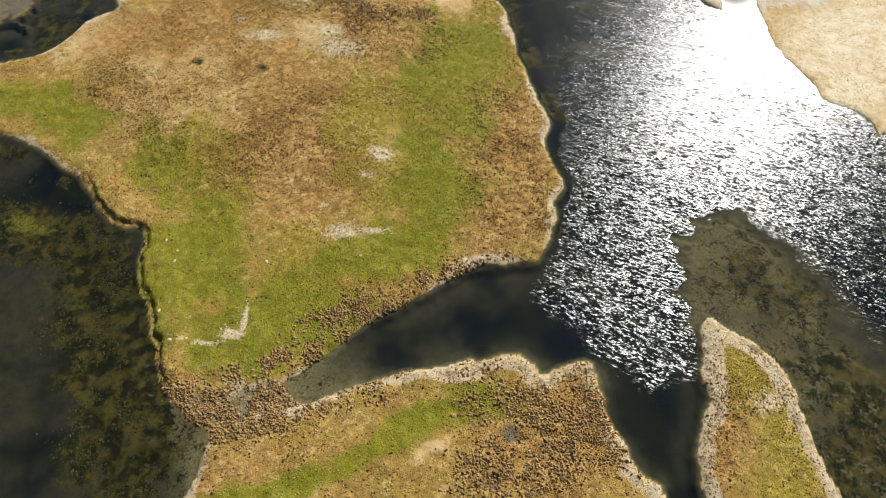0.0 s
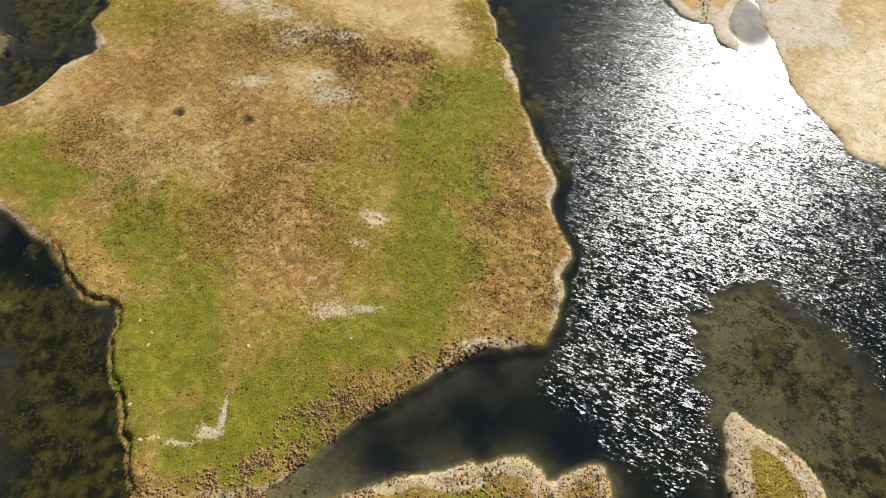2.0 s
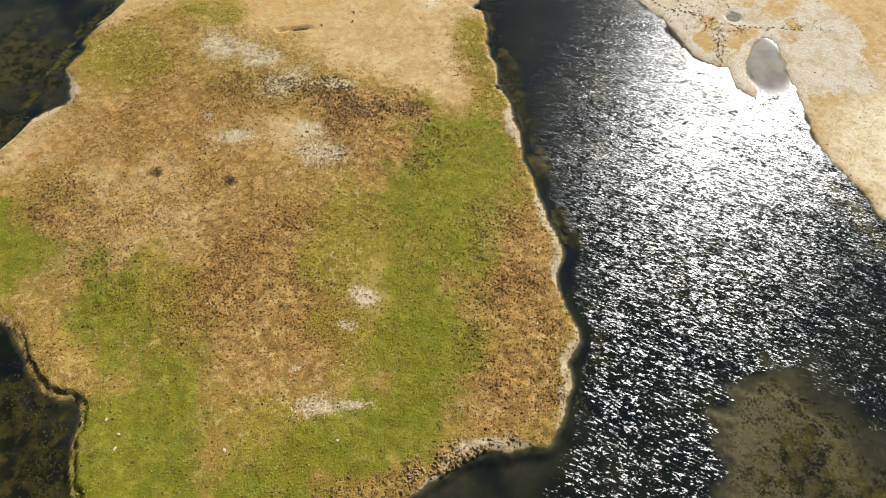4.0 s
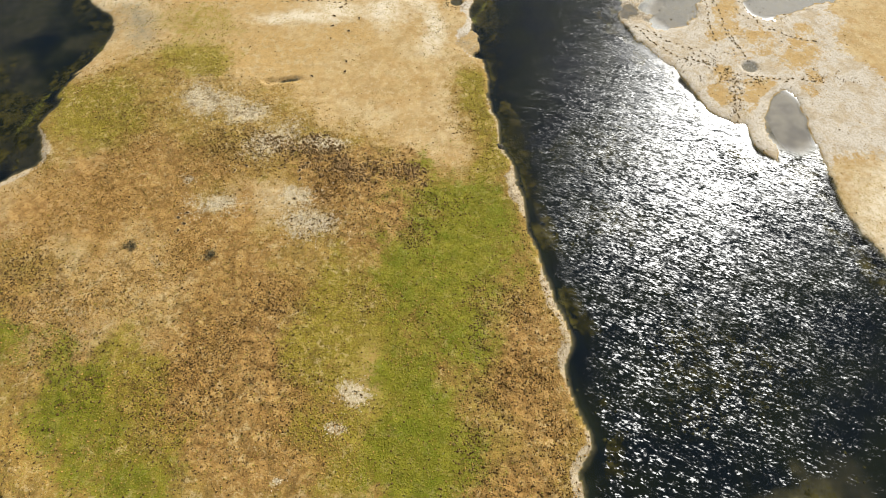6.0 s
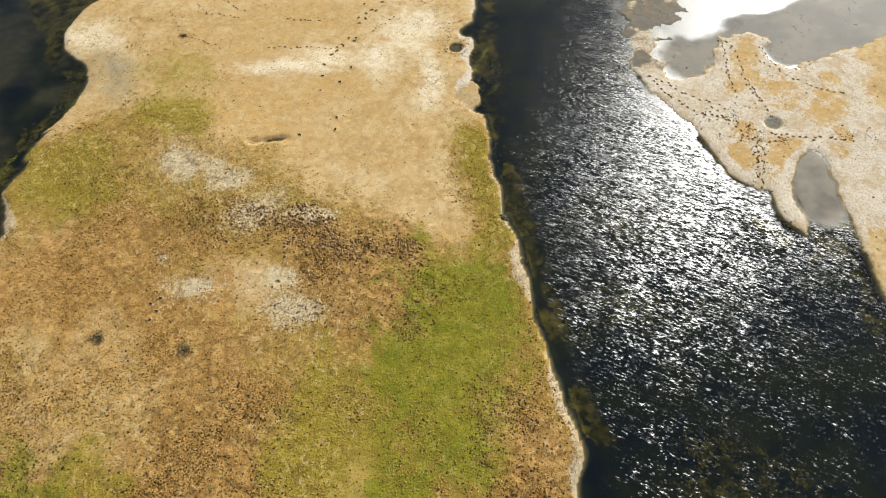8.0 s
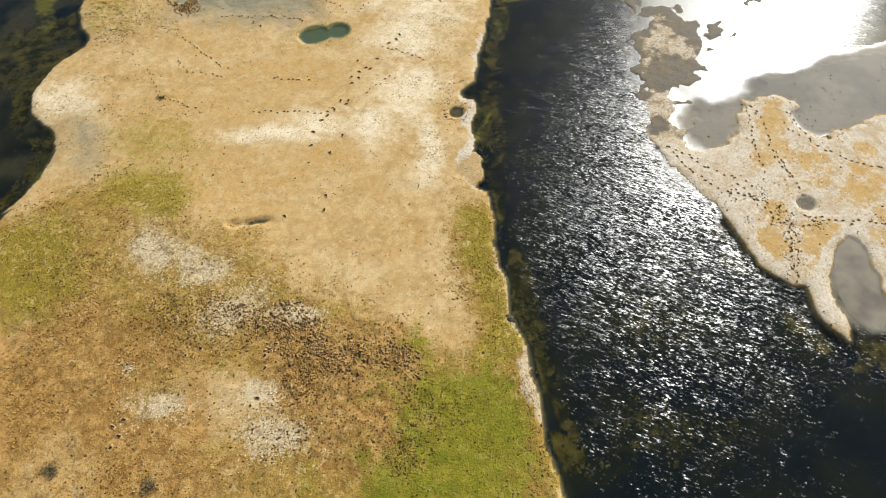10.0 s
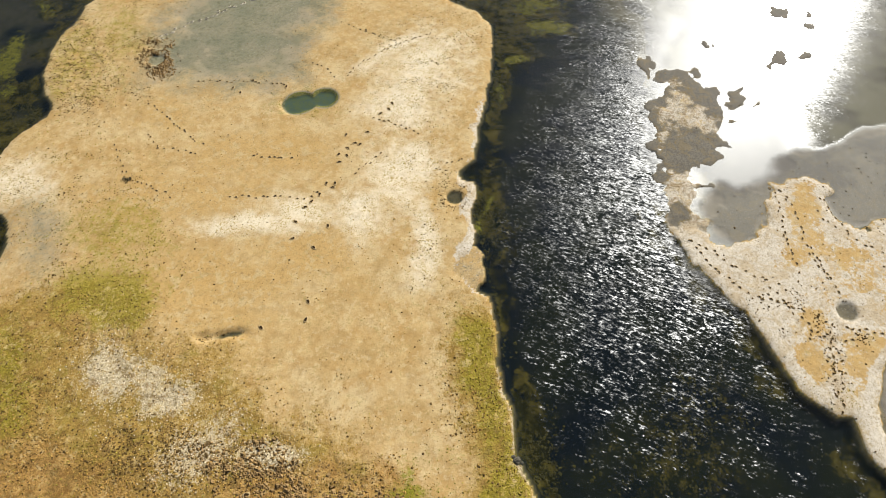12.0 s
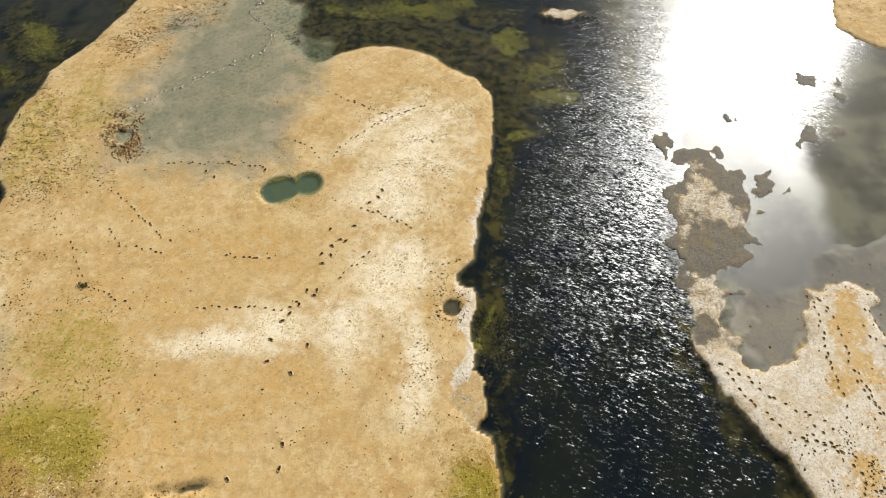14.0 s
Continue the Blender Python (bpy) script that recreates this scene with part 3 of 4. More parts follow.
SPECKLED = [
    (-23.1, 59.7, 6.2, 2.6, 120), (-18.4, 50.1, 4.2, 2.4, 118), (-14.6, 46.5, 2.6, 1.5, 160), (0.8, 49.7, 4.1, 1.2, 91), (1.2, 61.7, 4.2, 3.0, 75), (-16.6, 45.4, 3.0, 1.8, 140),
    (-13.0, 42.6, 3.2, 1.2, 170), (-0.9, 64.1, 2.6, 1.1, 20), (-19.5, 52.5, 4.0, 1.8, 160), (-23.5, 51.9, 2.6, 1.2, 165),
]
POACHED = [
    (19.5, 42.8, 1.6, 1.1, 23), (22.3, 41.6, 2.4, 0.5, 1), (19.6, 40.5, 2.2, 0.35, 70), (18.9, 43.0, 1.5, 0.6, 4), (1.9, 50.6, 1.6, 0.6, 90), (25.5, 41.4, 1.8, 0.4, 170),
]
WEED = [
    (-15.5, 11.8, 5.34, 2.17, 115), (-20.5, 16.5, 4.45, 1.55, 160), (-13.1, 5.9, 4.54, 1.73, 110), (8.5, 67.9, 3.43, 2.27, 80), (6.9, 62.6, 1.95, 1.4,
    81), (4.3, 48.5, 2.02, 0.68, 86), (4.8, 48.2, 5.35, 0.68, 87), (5.7, 36.8, 1.53, 0.97, 82), (13.3, 22.5, 3.16, 2.05, 11), (11.1, 30.7, 3.41, 1.18,
    1), (-27.7, 73.2, 4.29, 1.56, 127), (-27.7, 69.4, 2.05, 1.04, 123), (11.9, 36.4, 3.11, 2.56, 23), (0.4, 75.6, 7.66, 1.79, 178), (11.0, 31.0, 2.29,
    1.42, 5), (-26.0, 55.0, 6.0, 1.77, 114), (-27.7, 40.0, 4.02, 2.12, 122), (-25.8, 33.3, 2.26, 1.27, 124),
]
ISLETS = [
    (24.4, 61.6, 1.26, 0.87, 43), (26.5, 61.8, 0.56, 0.36, 49), (20.7, 58.1, 1.12, 0.60, 64), (19.6, 56.0, 0.30, 0.22, 25), (21.9, 57.6, 0.45, 0.18, 66),
    (25.7, 66.9, 0.74, 0.42, 26), (28.1, 66.5, 0.42, 0.29, 32), (27.3, 65.4, 0.38, 0.25, 47), (20.1, 63.4, 0.28, 0.19, 56), (15.6, 60.8, 1.17, 0.33, 76),
    (11.3, 74.5, 1.49, 0.64, 170), (-30.2, 35.3, 1.93, 1.2, 113), (2.1, 71.7, 0.89, 0.58, 178), (4.9, 70.9, 0.8, 0.51, 179),
]
TRAILS_EAST = [
    [(20.2, 50.6), (20.4, 49.5), (19.9, 47.1), (19.9, 45.5), (19.7, 44.6)],
    [(20.7, 50.5), (21.0, 48.8), (20.8, 46.8), (20.9, 45.5), (21.2, 44.5)],
    [(14.9, 47.1), (16.2, 46.0), (17.4, 44.9), (18.9, 44.4)],
    [(15.0, 46.5), (15.7, 45.3), (17.0, 43.8), (18.7, 43.2)],
    [(22.3, 48.8), (22.8, 47.6)],
    [(17.8, 43.7), (20.4, 42.1), (22.6, 41.6), (25.2, 41.4)],
    [(18.1, 44.1), (19.6, 41.5), (21.6, 41.3)],
    [(22.8, 49.8), (23.4, 47.2), (24.9, 45.8), (26.8, 45.2)],
    [(20.0, 41.7), (19.6, 39.9), (19.2, 37.9)],
    [(20.9, 46.6), (21.3, 44.8), (21.5, 43.6)],
]
TRAILS_WEST = [
    [(-10.3, 50.4), (-8.3, 50.4), (-6.3, 50.3), (-4.9, 50.7)],
    [(-3.4, 52.1), (-2.3, 53.0), (-1.6, 53.9)],
    [(-17.0, 58.1), (-15.2, 56.6), (-13.2, 54.8), (-12.5, 54.1)],
    [(-16.3, 55.4), (-15.3, 54.2), (-12.6, 53.7)],
    [(-14.3, 60.3), (-11.6, 60.1), (-9.5, 60.0), (-8.1, 59.5)],
    [(-5.4, 66.3), (-3.9, 65.4), (-2.5, 64.6), (-1.2, 64.0)],
    [(-6.9, 61.9), (-5.9, 61.2), (-5.1, 60.2)],
    [(-4.5, 60.5), (-3.6, 61.8), (-2.3, 63.0), (-0.9, 64.0), (1.3, 65.0)],
    [(-18.0, 54.5), (-17.0, 52.7), (-16.3, 51.9), (-14.7, 51.0), (-13.4, 50.4)],
    [(-2.5, 56.5), (-0.9, 55.9), (0.4, 55.1)],
    [(2.0, 52.7), (3.3, 53.0)],
    [(-9.5, 53.5), (-8.0, 53.3), (-6.8, 53.2)],
]
TRAIL_WADED = [
    (-18.3, 64.8), (-17.3, 65.8), (-16.0, 66.8), (-14.7, 67.6), (-13.7, 68.5), (-11.7, 69.9), (-10.4, 70.7), (-10.0, 72.8), (-12.4, 75.5), (-11.3,
    77.0),
]
DEEP_PRINTS = [
    (-5.9, 49.6), (-5.6, 50.0), (-5.2, 50.5), (-4.9, 51.3), (-4.4, 51.3), (-4.5, 51.0), (-4.3, 52.9), (-3.9, 53.4), (-4.4, 53.5), (-3.9, 54.0), (-3.2,
    54.3), (-3.5, 54.4), (-4.1, 55.1), (-2.8, 55.3), (-6.3, 48.6), (-2.1, 56.9), (-1.4, 57.8), (-11.3, 59.0), (-11.9, 59.5), (-10.7, 60.2), (-6.3,
    47.5), (-5.0, 43.7), (-5.0, 42.7), (-4.5, 48.3), (-7.1, 42.3), (-5.1, 46.9), (-1.6, 57.3), (-8.4, 59.5),
]
TURF_PRINTS = [
    (-10.5, 34.2), (-6.7, 33.6), (-6.6, 34.5), (-12.7, 30.1), (-12.5, 30.6), (-6.8, 34.2), (-6.8, 32.2), (-12.5, 31.3), (-12.9, 31.0), (-6.1, 35.8), (-6.4, 34.8), (-9.9, 34.6),
]
STONES = [
    (-12.7, 14.8), (-12.7, 14.2), (-12.7, 11.4), (-8.0, 14.1), (-11.1, 10.0), (-11.8, 9.9), (-13.4, 15.4), (-2.6, 16.1), (-3.3, 14.5),
]

# ---- ground: one sheet, fine where the camera passes and coarse out to the horizon ----
rng = np.random.default_rng(7)
STEP = 0.12


def axis(low, high, far):
    inner = np.arange(low, high, STEP)
    grow = STEP * np.cumsum(1.35 ** np.arange(1, 60))
    grow = grow[grow < far]
    return np.concatenate([low - grow[::-1], inner, inner[-1] + grow])


xs, ys = axis(-36, 40, 2400), axis(-1, 82, 2400)
GX, GY = np.meshgrid(xs, ys)
LATTICE = rng.random((256, 256))


def wander(x, y, size, layers=3, seed=0):
    """Smooth random field from 0 to 1 with lumps of that size in metres."""
    total, weight = np.zeros_like(x), 0.0
    for k in range(layers):
        u, v = x / size * 2 ** k + 17.3 * seed + 5.1 * k, y / size * 2 ** k + 9.7 * seed + 3.3 * k
        i, j = np.floor(u).astype(int), np.floor(v).astype(int)
        a, b = u - i, v - j
        a, b = a * a * (3 - 2 * a), b * b * (3 - 2 * b)
        g = lambda p, q: LATTICE[p % 256, q % 256]
        total += 0.5 ** k * ((g(i, j) * (1 - a) + g(i + 1, j) * a) * (1 - b) + (g(i, j + 1) * (1 - a) + g(i + 1, j + 1) * a) * b)
        weight += 0.5 ** k
    return total / weight


def step(v, low=0.0, high=1.0):
    v = np.clip((v - low) / (high - low), 0, 1)
    return v * v * (3 - 2 * v)


def rounded(points):
    """The outline with its corners cut once."""
    p = np.array(points, float)
    q = np.roll(p, -1, 0)
    return np.stack([0.8 * p + 0.2 * q, 0.2 * p + 0.8 * q], 1).reshape(-1, 2)


def inside(points, x, y):
    """Metres inside the outline; negative outside."""
    p, x, y = rounded(points).astype(np.float32), x.astype(np.float32), y.astype(np.float32)
    near = np.full(x.shape, 1e9, np.float32)
    odd = np.zeros(x.shape, bool)
    for (ax, ay), (bx, by) in zip(p, np.roll(p, -1, 0)):
        dx, dy = bx - ax, by - ay
        s = np.clip(((x - ax) * dx + (y - ay) * dy) / (dx * dx + dy * dy + 1e-12), 0, 1)
        near = np.minimum(near, (x - ax - s * dx) ** 2 + (y - ay - s * dy) ** 2)
        if by != ay:
            odd ^= ((ay > y) != (by > y)) & (x < (y - ay) * dx / dy + ax)
    return np.where(odd, 1, -1) * np.sqrt(near)


def patches(blobs, x, y, soft=0.5, rag=0.6, seed=1):
    """1 inside the patches, 0 outside, with ragged soft edges."""
    best = np.full(x.shape, -9.0)
    px = x + 2.2 * rag * (wander(x, y, 3.5, 5, seed) - 0.5)
    py = y + 2.2 * rag * (wander(x, y, 3.5, 5, seed + 30) - 0.5)
    for cx, cy, a, b, turn in blobs:
        c, s = math.cos(radians(turn)), math.sin(radians(turn))
        u, v = (px - cx) * c + (py - cy) * s, (py - cy) * c - (px - cx) * s
        best = np.maximum(best, 1 - np.sqrt((u / a) ** 2 + (v / b) ** 2))
    rough = wander(x, y, 1.3, 5, seed + 60) - 0.5
    return step(best + rag * rough * 1.5, -soft * 0.7, soft * 0.7)


# shorelines wander a little
JX = GX + 0.50 * (wander(GX, GY, 1.1, 5, 2) - 0.5)
JY = GY + 0.50 * (wander(GX, GY, 1.1, 5, 3) - 0.5)
d_main = inside(WEST_BANK + NORTH_SHORE + EAST_SHORE, JX, JY)
d_south, d_neck = inside(SOUTH_LAND, JX, JY), inside(MUD_NECK, JX, JY)
fray = step(GY, 44, 46)
d_spit, d_east = inside(SPIT, JX, JY), inside(EAST_BANK + PAN_SHORE, JX, JY) + 1.1 * fray * (wander(GX, GY, 0.7, 4, 73) - 0.5)
FX, FY = GX + 1.3 * (wander(GX, GY, 1.8, 5, 41) - 0.5), GY + 1.3 * (wander(GX, GY, 1.8, 5, 42) - 0.5)
d_flat, d_far = inside(MUD_FLAT, FX, FY), inside(FAR_EAST, JX, JY)
d_grey = inside(GREY_FLAT, FX, FY)
shore = np.maximum.reduce([d_main, d_south, d_spit, d_east, d_far])
beyond = np.maximum.reduce([GX - 60, -60 - GX, GY - 110, -40 - GY])
shore = np.where(beyond > 0, np.maximum(shore, 60 * (wander(GX, GY, 140, 2, 5) - 0.45)), shore)
lump, ripple_bed = wander(GX, GY, 3.0, 4, 6) - 0.5, wander(GX, GY, 0.5, 2, 7) - 0.5

west_cut = step(-GX, 10.4, 11.6) * step(22 - GY, 0, 4) * step(GY, 7.6, 8.6) * step(d_main + 2) * step(2.5 - d_main, 0, 1.5)
low = np.maximum(step(inside(SAND_EDGE, GX, GY), -3, 3), step(d_east + 1))
land = 0.015 + (1 - 0.75 * low) * ( (0.07 + 0.17 * west_cut) * step(shore, 0, 0.35 - 0.15 * west_cut) + 0.16 * step(shore, 0.3, 7) + 0.10 * lump * step(shore, 0, 2)) + 0.03 * low * step(shore, 0, 0.5)
depth = 0.07 + 0.25 * step(-shore, 0, 0.6) + 0.65 * step(-shore, 0.4, 3.0)
fade = 0.35 + 1.9 * step(GX, 15.5, 18.5)
shelf = step(inside(SHELF, GX + 2.4 * (wander(GX, GY, 1.1, 5, 4) - 0.5), GY + 2.4 * (wander(GX, GY, 1.1, 5, 5) - 0.5)), -fade, fade + 0.3)
pan = step(GX + 3.5 * (wander(GX, GY, 3, 4, 43) - 0.5), 13.0, 17.5) * step(GY, 44, 46) + step(inside([(20.5, 42), (24, 42), (24.5, 34.8), (21, 34.8)], GX, GY), -0.3, 0.5)
pan = np.clip(pan, 0, 1)
depth = depth * (1 - shelf) + shelf * np.minimum(depth, 0.10 + 0.10 * (lump + 0.5))
depth = depth * (1 - pan) + pan * np.minimum(depth, 0.03 + 0.04 * (lump + 0.5))
near_neck = step(d_neck, -5.0, -0.3)
depth = depth * (1 - near_neck) + near_neck * np.minimum(depth, 0.06 + 0.04 * lump)
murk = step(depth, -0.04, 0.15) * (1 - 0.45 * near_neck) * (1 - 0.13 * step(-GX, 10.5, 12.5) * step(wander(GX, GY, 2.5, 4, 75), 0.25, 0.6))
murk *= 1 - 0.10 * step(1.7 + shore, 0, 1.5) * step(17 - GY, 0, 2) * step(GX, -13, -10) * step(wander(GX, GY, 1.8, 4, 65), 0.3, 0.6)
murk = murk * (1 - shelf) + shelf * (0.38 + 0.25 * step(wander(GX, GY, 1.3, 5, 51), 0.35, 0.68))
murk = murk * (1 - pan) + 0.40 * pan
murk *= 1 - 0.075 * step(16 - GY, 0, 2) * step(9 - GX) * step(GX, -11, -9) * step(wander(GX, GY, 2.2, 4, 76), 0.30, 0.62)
depth = depth * (1 - 0.65 * step(-GX, 11, 13))
height = np.where(shore > 0, land, -depth)
neck = step(d_neck + 0.8 * lump, -0.7, 0.4)
height = np.where(neck > 0, height * (1 - neck) + neck * np.maximum(height, 0.03 + 0.05 * lump), height)
shred = wander(GX, GY, 0.8, 4, 68) - 0.5
flat = step(d_flat + 2.2 * shred, -0.35, 0.45)
height = height * (1 - flat) + flat * (0.016 + 0.03 * lump + 0.05 * (wander(GX, GY, 0.5, 3, 68) - 0.5))
grey = step(d_grey + 1.6 * shred, -0.5, 0.5)
height = np.maximum(height, grey * (-0.008 + 0.012 * lump) - 0.3 * (1 - grey))
cove = step(1.3 - np.hypot((GX - 3.0) / 0.85, (GY - 45.4) / 1.75) + 0.8 * shred, 0, 0.5)
height = np.where(shore < 0, np.maximum(height, cove * (0.05 * shred + 0.010) - 0.6 * (1 - cove) ** 2), height)
islet = patches(ISLETS, GX + 1.0 * (wander(GX, GY, 0.5, 3, 46) - 0.5), GY + 1.0 * (wander(GX, GY, 0.5, 3, 47) - 0.5), 0.7, 0.7, 8)
height = np.maximum(height, islet * (0.03 + 0.05 * (wander(GX, GY, 0.4, 3, 69) - 0.5)) - 0.03 * (1 - islet) - 9 * (islet < 0.02))
d_wet = inside(WET_FLAT, FX, FY) + 4.0 * lump + 2.0 * (wander(GX, GY, 1.3, 3, 78) - 0.5)
wet_flat = step(d_wet, -1.6, 2.6)
height = height * (1 - wet_flat) + wet_flat * (0.02 * lump - 0.010) + 0.30 * wet_flat * (1 - wet_flat) * (wander(GX, GY, 0.8, 4, 74) - 0.5)
marsh = step(inside(MARSH, JX, JY), -0.6, 0.6)
height = height * (1 - marsh) + marsh * (-0.05 + 0.05 * lump)


DENT, CRUMB = wander(GX, GY, 0.6, 2, 9) - 0.5, 0.4 + wander(GX, GY, 0.4, 2, 10)


def hollow(x, y, r, deep, rim=0.0):
    """Presses a round hollow, with or without a raised rim, into the ground."""
    global height
    d = np.hypot(GX - x, GY - y) / r + 0.25 * DENT
    cup = step(1.3 - d, 0, 0.55)
    height = height * (1 - cup) - cup * deep
    height = height + rim * np.exp(-((d - 1.5) / 0.3) ** 2) * CRUMB


for x, y, r, deep, rim in ((-7.6, 57.9, 0.85, 0.05, 0), (-7.0, 58.1, 0.75, 0.05, 0), (-5.8, 58.4, 0.75, 0.06, 0), (21.4, 42.8, 0.5, 0.05, 0.0), (2.4, 50.2, 0.45, 0.06, 0), (24.2, 60.7, 0.42, 0.04, 0.0),
                           (-17.8, 62.5, 0.5, 0.06, 0.06), (3.8, 5.6, 0.35, -0.14, 0.05), (2.9, 3.6, 0.35, -0.12, 0.05)):
    hollow(x, y, r, deep, rim)
# a low broken scarp in the sand
scarp = np.exp(-((GY - 41.9 - 0.12 * np.sin(GX * 2.1)) / 0.22) ** 2) * step(1.5 - np.abs(GX + 8.9), 0, 0.6)
height -= 0.15 * scarp * (0.4 + wander(GX, GY, 0.5, 2, 48))

poached = patches(POACHED, GX, GY, 1.2, 0.6, 24) * step(shore, -0.1, 0.2)
wallows = [(3.8, 5.6, 0.62), (2.9, 3.6, 0.55), (-17.8, 62.5, 0.85), (2.4, 50.2, 0.75)]
rings = sum(np.exp(-((np.hypot(GX - x, GY - y) + 0.5 * DENT - r) / 0.22) ** 2) for x, y, r in wallows)
pugged_or_shaded = patches(PUGGED, GX, GY, 0.6, 0.8, 11) * step(shore, -0.5, 0.4)
creek = step(1.5 - shore) * step(shore, 0, 0.2) * step(17 - GY, 0, 2) * step(GX, -13, -11)
crack = west_cut * np.exp(-((shore - 0.28 + 0.3 * ripple_bed) / 0.10) ** 2)
height -= 0.22 * crack
height = np.where((west_cut > 0.3) & (shore > 0) & (shore < 0.22), np.minimum(height, 0.06 + 0.1 * ripple_bed), height)
# The bank crack gets pit spots and dark clods too, colouring in its shade.
pugged_or_shaded = np.clip(np.maximum(pugged_or_shaded + scarp + crack, np.maximum(neck, creek * step(wander(GX, GY, 1.6, 3, 27), 0.35, 0.6))), 0, 1)
height += pugged_or_shaded * 0.09 * (wander(GX, GY, 0.30, 1, 12) - 0.55) * step(height, -0.05, 0.05)
height += (0.02 + 0.05 * (1 - low)) * ripple_bed * step(shore, 0, 1) + 0.05 * (1 - low) * step(shore, 0, 1) * (wander(GX, GY, 0.9, 3, 57) - 0.5)

sandy = np.maximum(step(inside(SAND_EDGE, FX, FY) + 5.0 * lump, -2.0, 2.4), step(d_east + 0.5) + step(d_far + 0.5))
ledge = 0.45 + 0.45 * step(12 - GY, 0, 2) * step(GX, -1, 2) + 0.45 * step(16 - GY, 0, 2) * step(GX, -11.5, -9.5) * step(d_main)
margin = step(ledge - shore + 1.4 * lump, 0, 0.4) * step(shore, -0.1, 0.1) * (1 - west_cut) * (1 - 0.75 * sandy) * (0.7 + 0.3 * step(wander(GX, GY, 2.2, 4, 63), 0.35, 0.6))
sandy = np.clip(np.maximum(sandy, 0.8 * patches(TAN, GX, GY, 1.4, 1.0, 52)), 0, 1)
margin = np.maximum(margin, 0.45 * west_cut * step(0.24 - shore, 0, 0.10) * step(shore, -0.05, 0.05))
lush = patches(LUSH, GX, GY, 0.85, 0.9, 13) * (1 - 0.85 * margin)
olive = patches(OLIVE, GX, GY, 0.85, 1.0, 14) * (1 - 0.8 * margin)
olive = olive * (1 - 0.62 * sandy)
brown = patches(BROWN, GX, GY, 0.85, 0.9, 15)
crust = patches(CRUST, GX, GY, 2.2, 0.8, 16)
cream = 0.85 * patches(CREAM, GX, GY, 2.0, 0.8, 17)
ochre = patches(OCHRE, GX, GY, 1.4, 0.9, 18)
pale_bar = step(GY, 68, 69) * step(14 - GX)
damp = np.clip(0.38 * cove * step(0.3 - shore, 0, 0.3) + 0.66 * neck * step(0.12 - height, 0, 0.1) + 0.9 * flat  + 0.6 * marsh
               + 0.66 * sum(step(r - 0.1 - np.hypot(GX - x, GY - y), 0, 0.2) for x, y, r in wallows[:2]) + islet * (1 - 0.9 * pale_bar) + np.maximum(grey, step(pan, 0.5, 0.9)) * step(-shore, -0.1, 0.1), 0, 1)
ponds = step(1.38 - np.minimum(np.hypot(GX + 7.3, GY - 58.0) / 0.9, np.hypot(GX + 5.8, GY - 58.4) / 0.8), 0, 0.3)
soaked = np.maximum(np.clip(ponds, 0, 1), 0.8 * np.clip(step(d_wet, -3.2, 2.2) + 0.8 * patches(DAMP, GX, GY, 1.8, 0.7, 19), 0, 1))
ochre_east = patches(OCHRE_EAST, GX, GY, 2.2, 1.1, 56) * (0.55 + 0.45 * step(wander(GX, GY, 1.2, 4, 77), 0.35, 0.6))
salted = step(d_east, 0, 0.2) * step(GY, 33, 37) * step(31 - GX + 4 * lump, 0, 4)
bleached = np.maximum(flat, step(d_flat, -0.2, 0.2)) * step(patches(BLEACHED, GX, GY, 2.4, 0.8, 22) + 0.9 * (wander(GX, GY, 0.6, 4, 64) - 0.5), 0.15, 0.80)
bay_rim = step(0.55 - d_main + 2 * lump, 0, 0.6) * step(d_main, -0.1, 0.1) * step(GY, 42, 44) * step(60 - GY, 0, 4) * step(GX, -2, 0)
salt = np.clip(salted * (1 - 0.85 * ochre_east) + 0.9 * bleached + salted * step(0.7 - d_east + lump, 0, 0.4) + 0.8 * bay_rim + 0.30 * cove + 0.8 * islet * pale_bar, 0, 1)
ochre = np.clip(ochre * (1 - step(d_east)) + ochre_east * step(d_east), 0, 1)
damp = damp * (1 - 0.7 * bleached)
cream = np.clip(cream * (1 - salted), 0, 1)
smooth_crust = crust * step(sandy, 0.7, 1.0) * (1 - flat) * step(d_main + 0.5)
cream, crust = np.clip(cream + smooth_crust , 0, 1), crust * (1 - 0.85 * step(sandy, 0.7, 1.0) * step(d_main))
algae = patches(ALGAE, GX, GY, 1.1, 1.1, 53) * (1 - 0.55 * step(GX, 6, 8) * step(60 - GY))
weed = np.clip(patches(WEED, GX, GY, 1.1, 1.0, 21) * (1 - 0.65 * step(GX, 3, 6) * step(62 - GY)) + 0.6 * marsh + 0.3 * near_neck + shelf * np.clip(0.46 + 0.40 * (wander(GX, GY, 1.6, 4, 54) - 0.5) + 0.05 * (GX - 16), 0.2, 0.66) + 0.15 * wet_flat * step(wander(GX, GY, 2, 3, 44), 0.4, 0.6)
               + 0.9 * step(1.8 + shore, 0, 0.8) * step(-shore, 0.1, 0.5) * step(GY, 15, 18) * step(wander(GX, GY, 1.6, 4, 45), 0.42, 0.62) + 0.4 * step(0.9 + d_east, 0, 0.5) * step(-d_east, 0, 0.2) * step(GY, 36, 40), 0, 1)
under = step(-height, -0.01, 0.03)
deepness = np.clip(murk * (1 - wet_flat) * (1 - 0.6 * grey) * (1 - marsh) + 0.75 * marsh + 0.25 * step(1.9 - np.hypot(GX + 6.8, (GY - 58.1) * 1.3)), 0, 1)


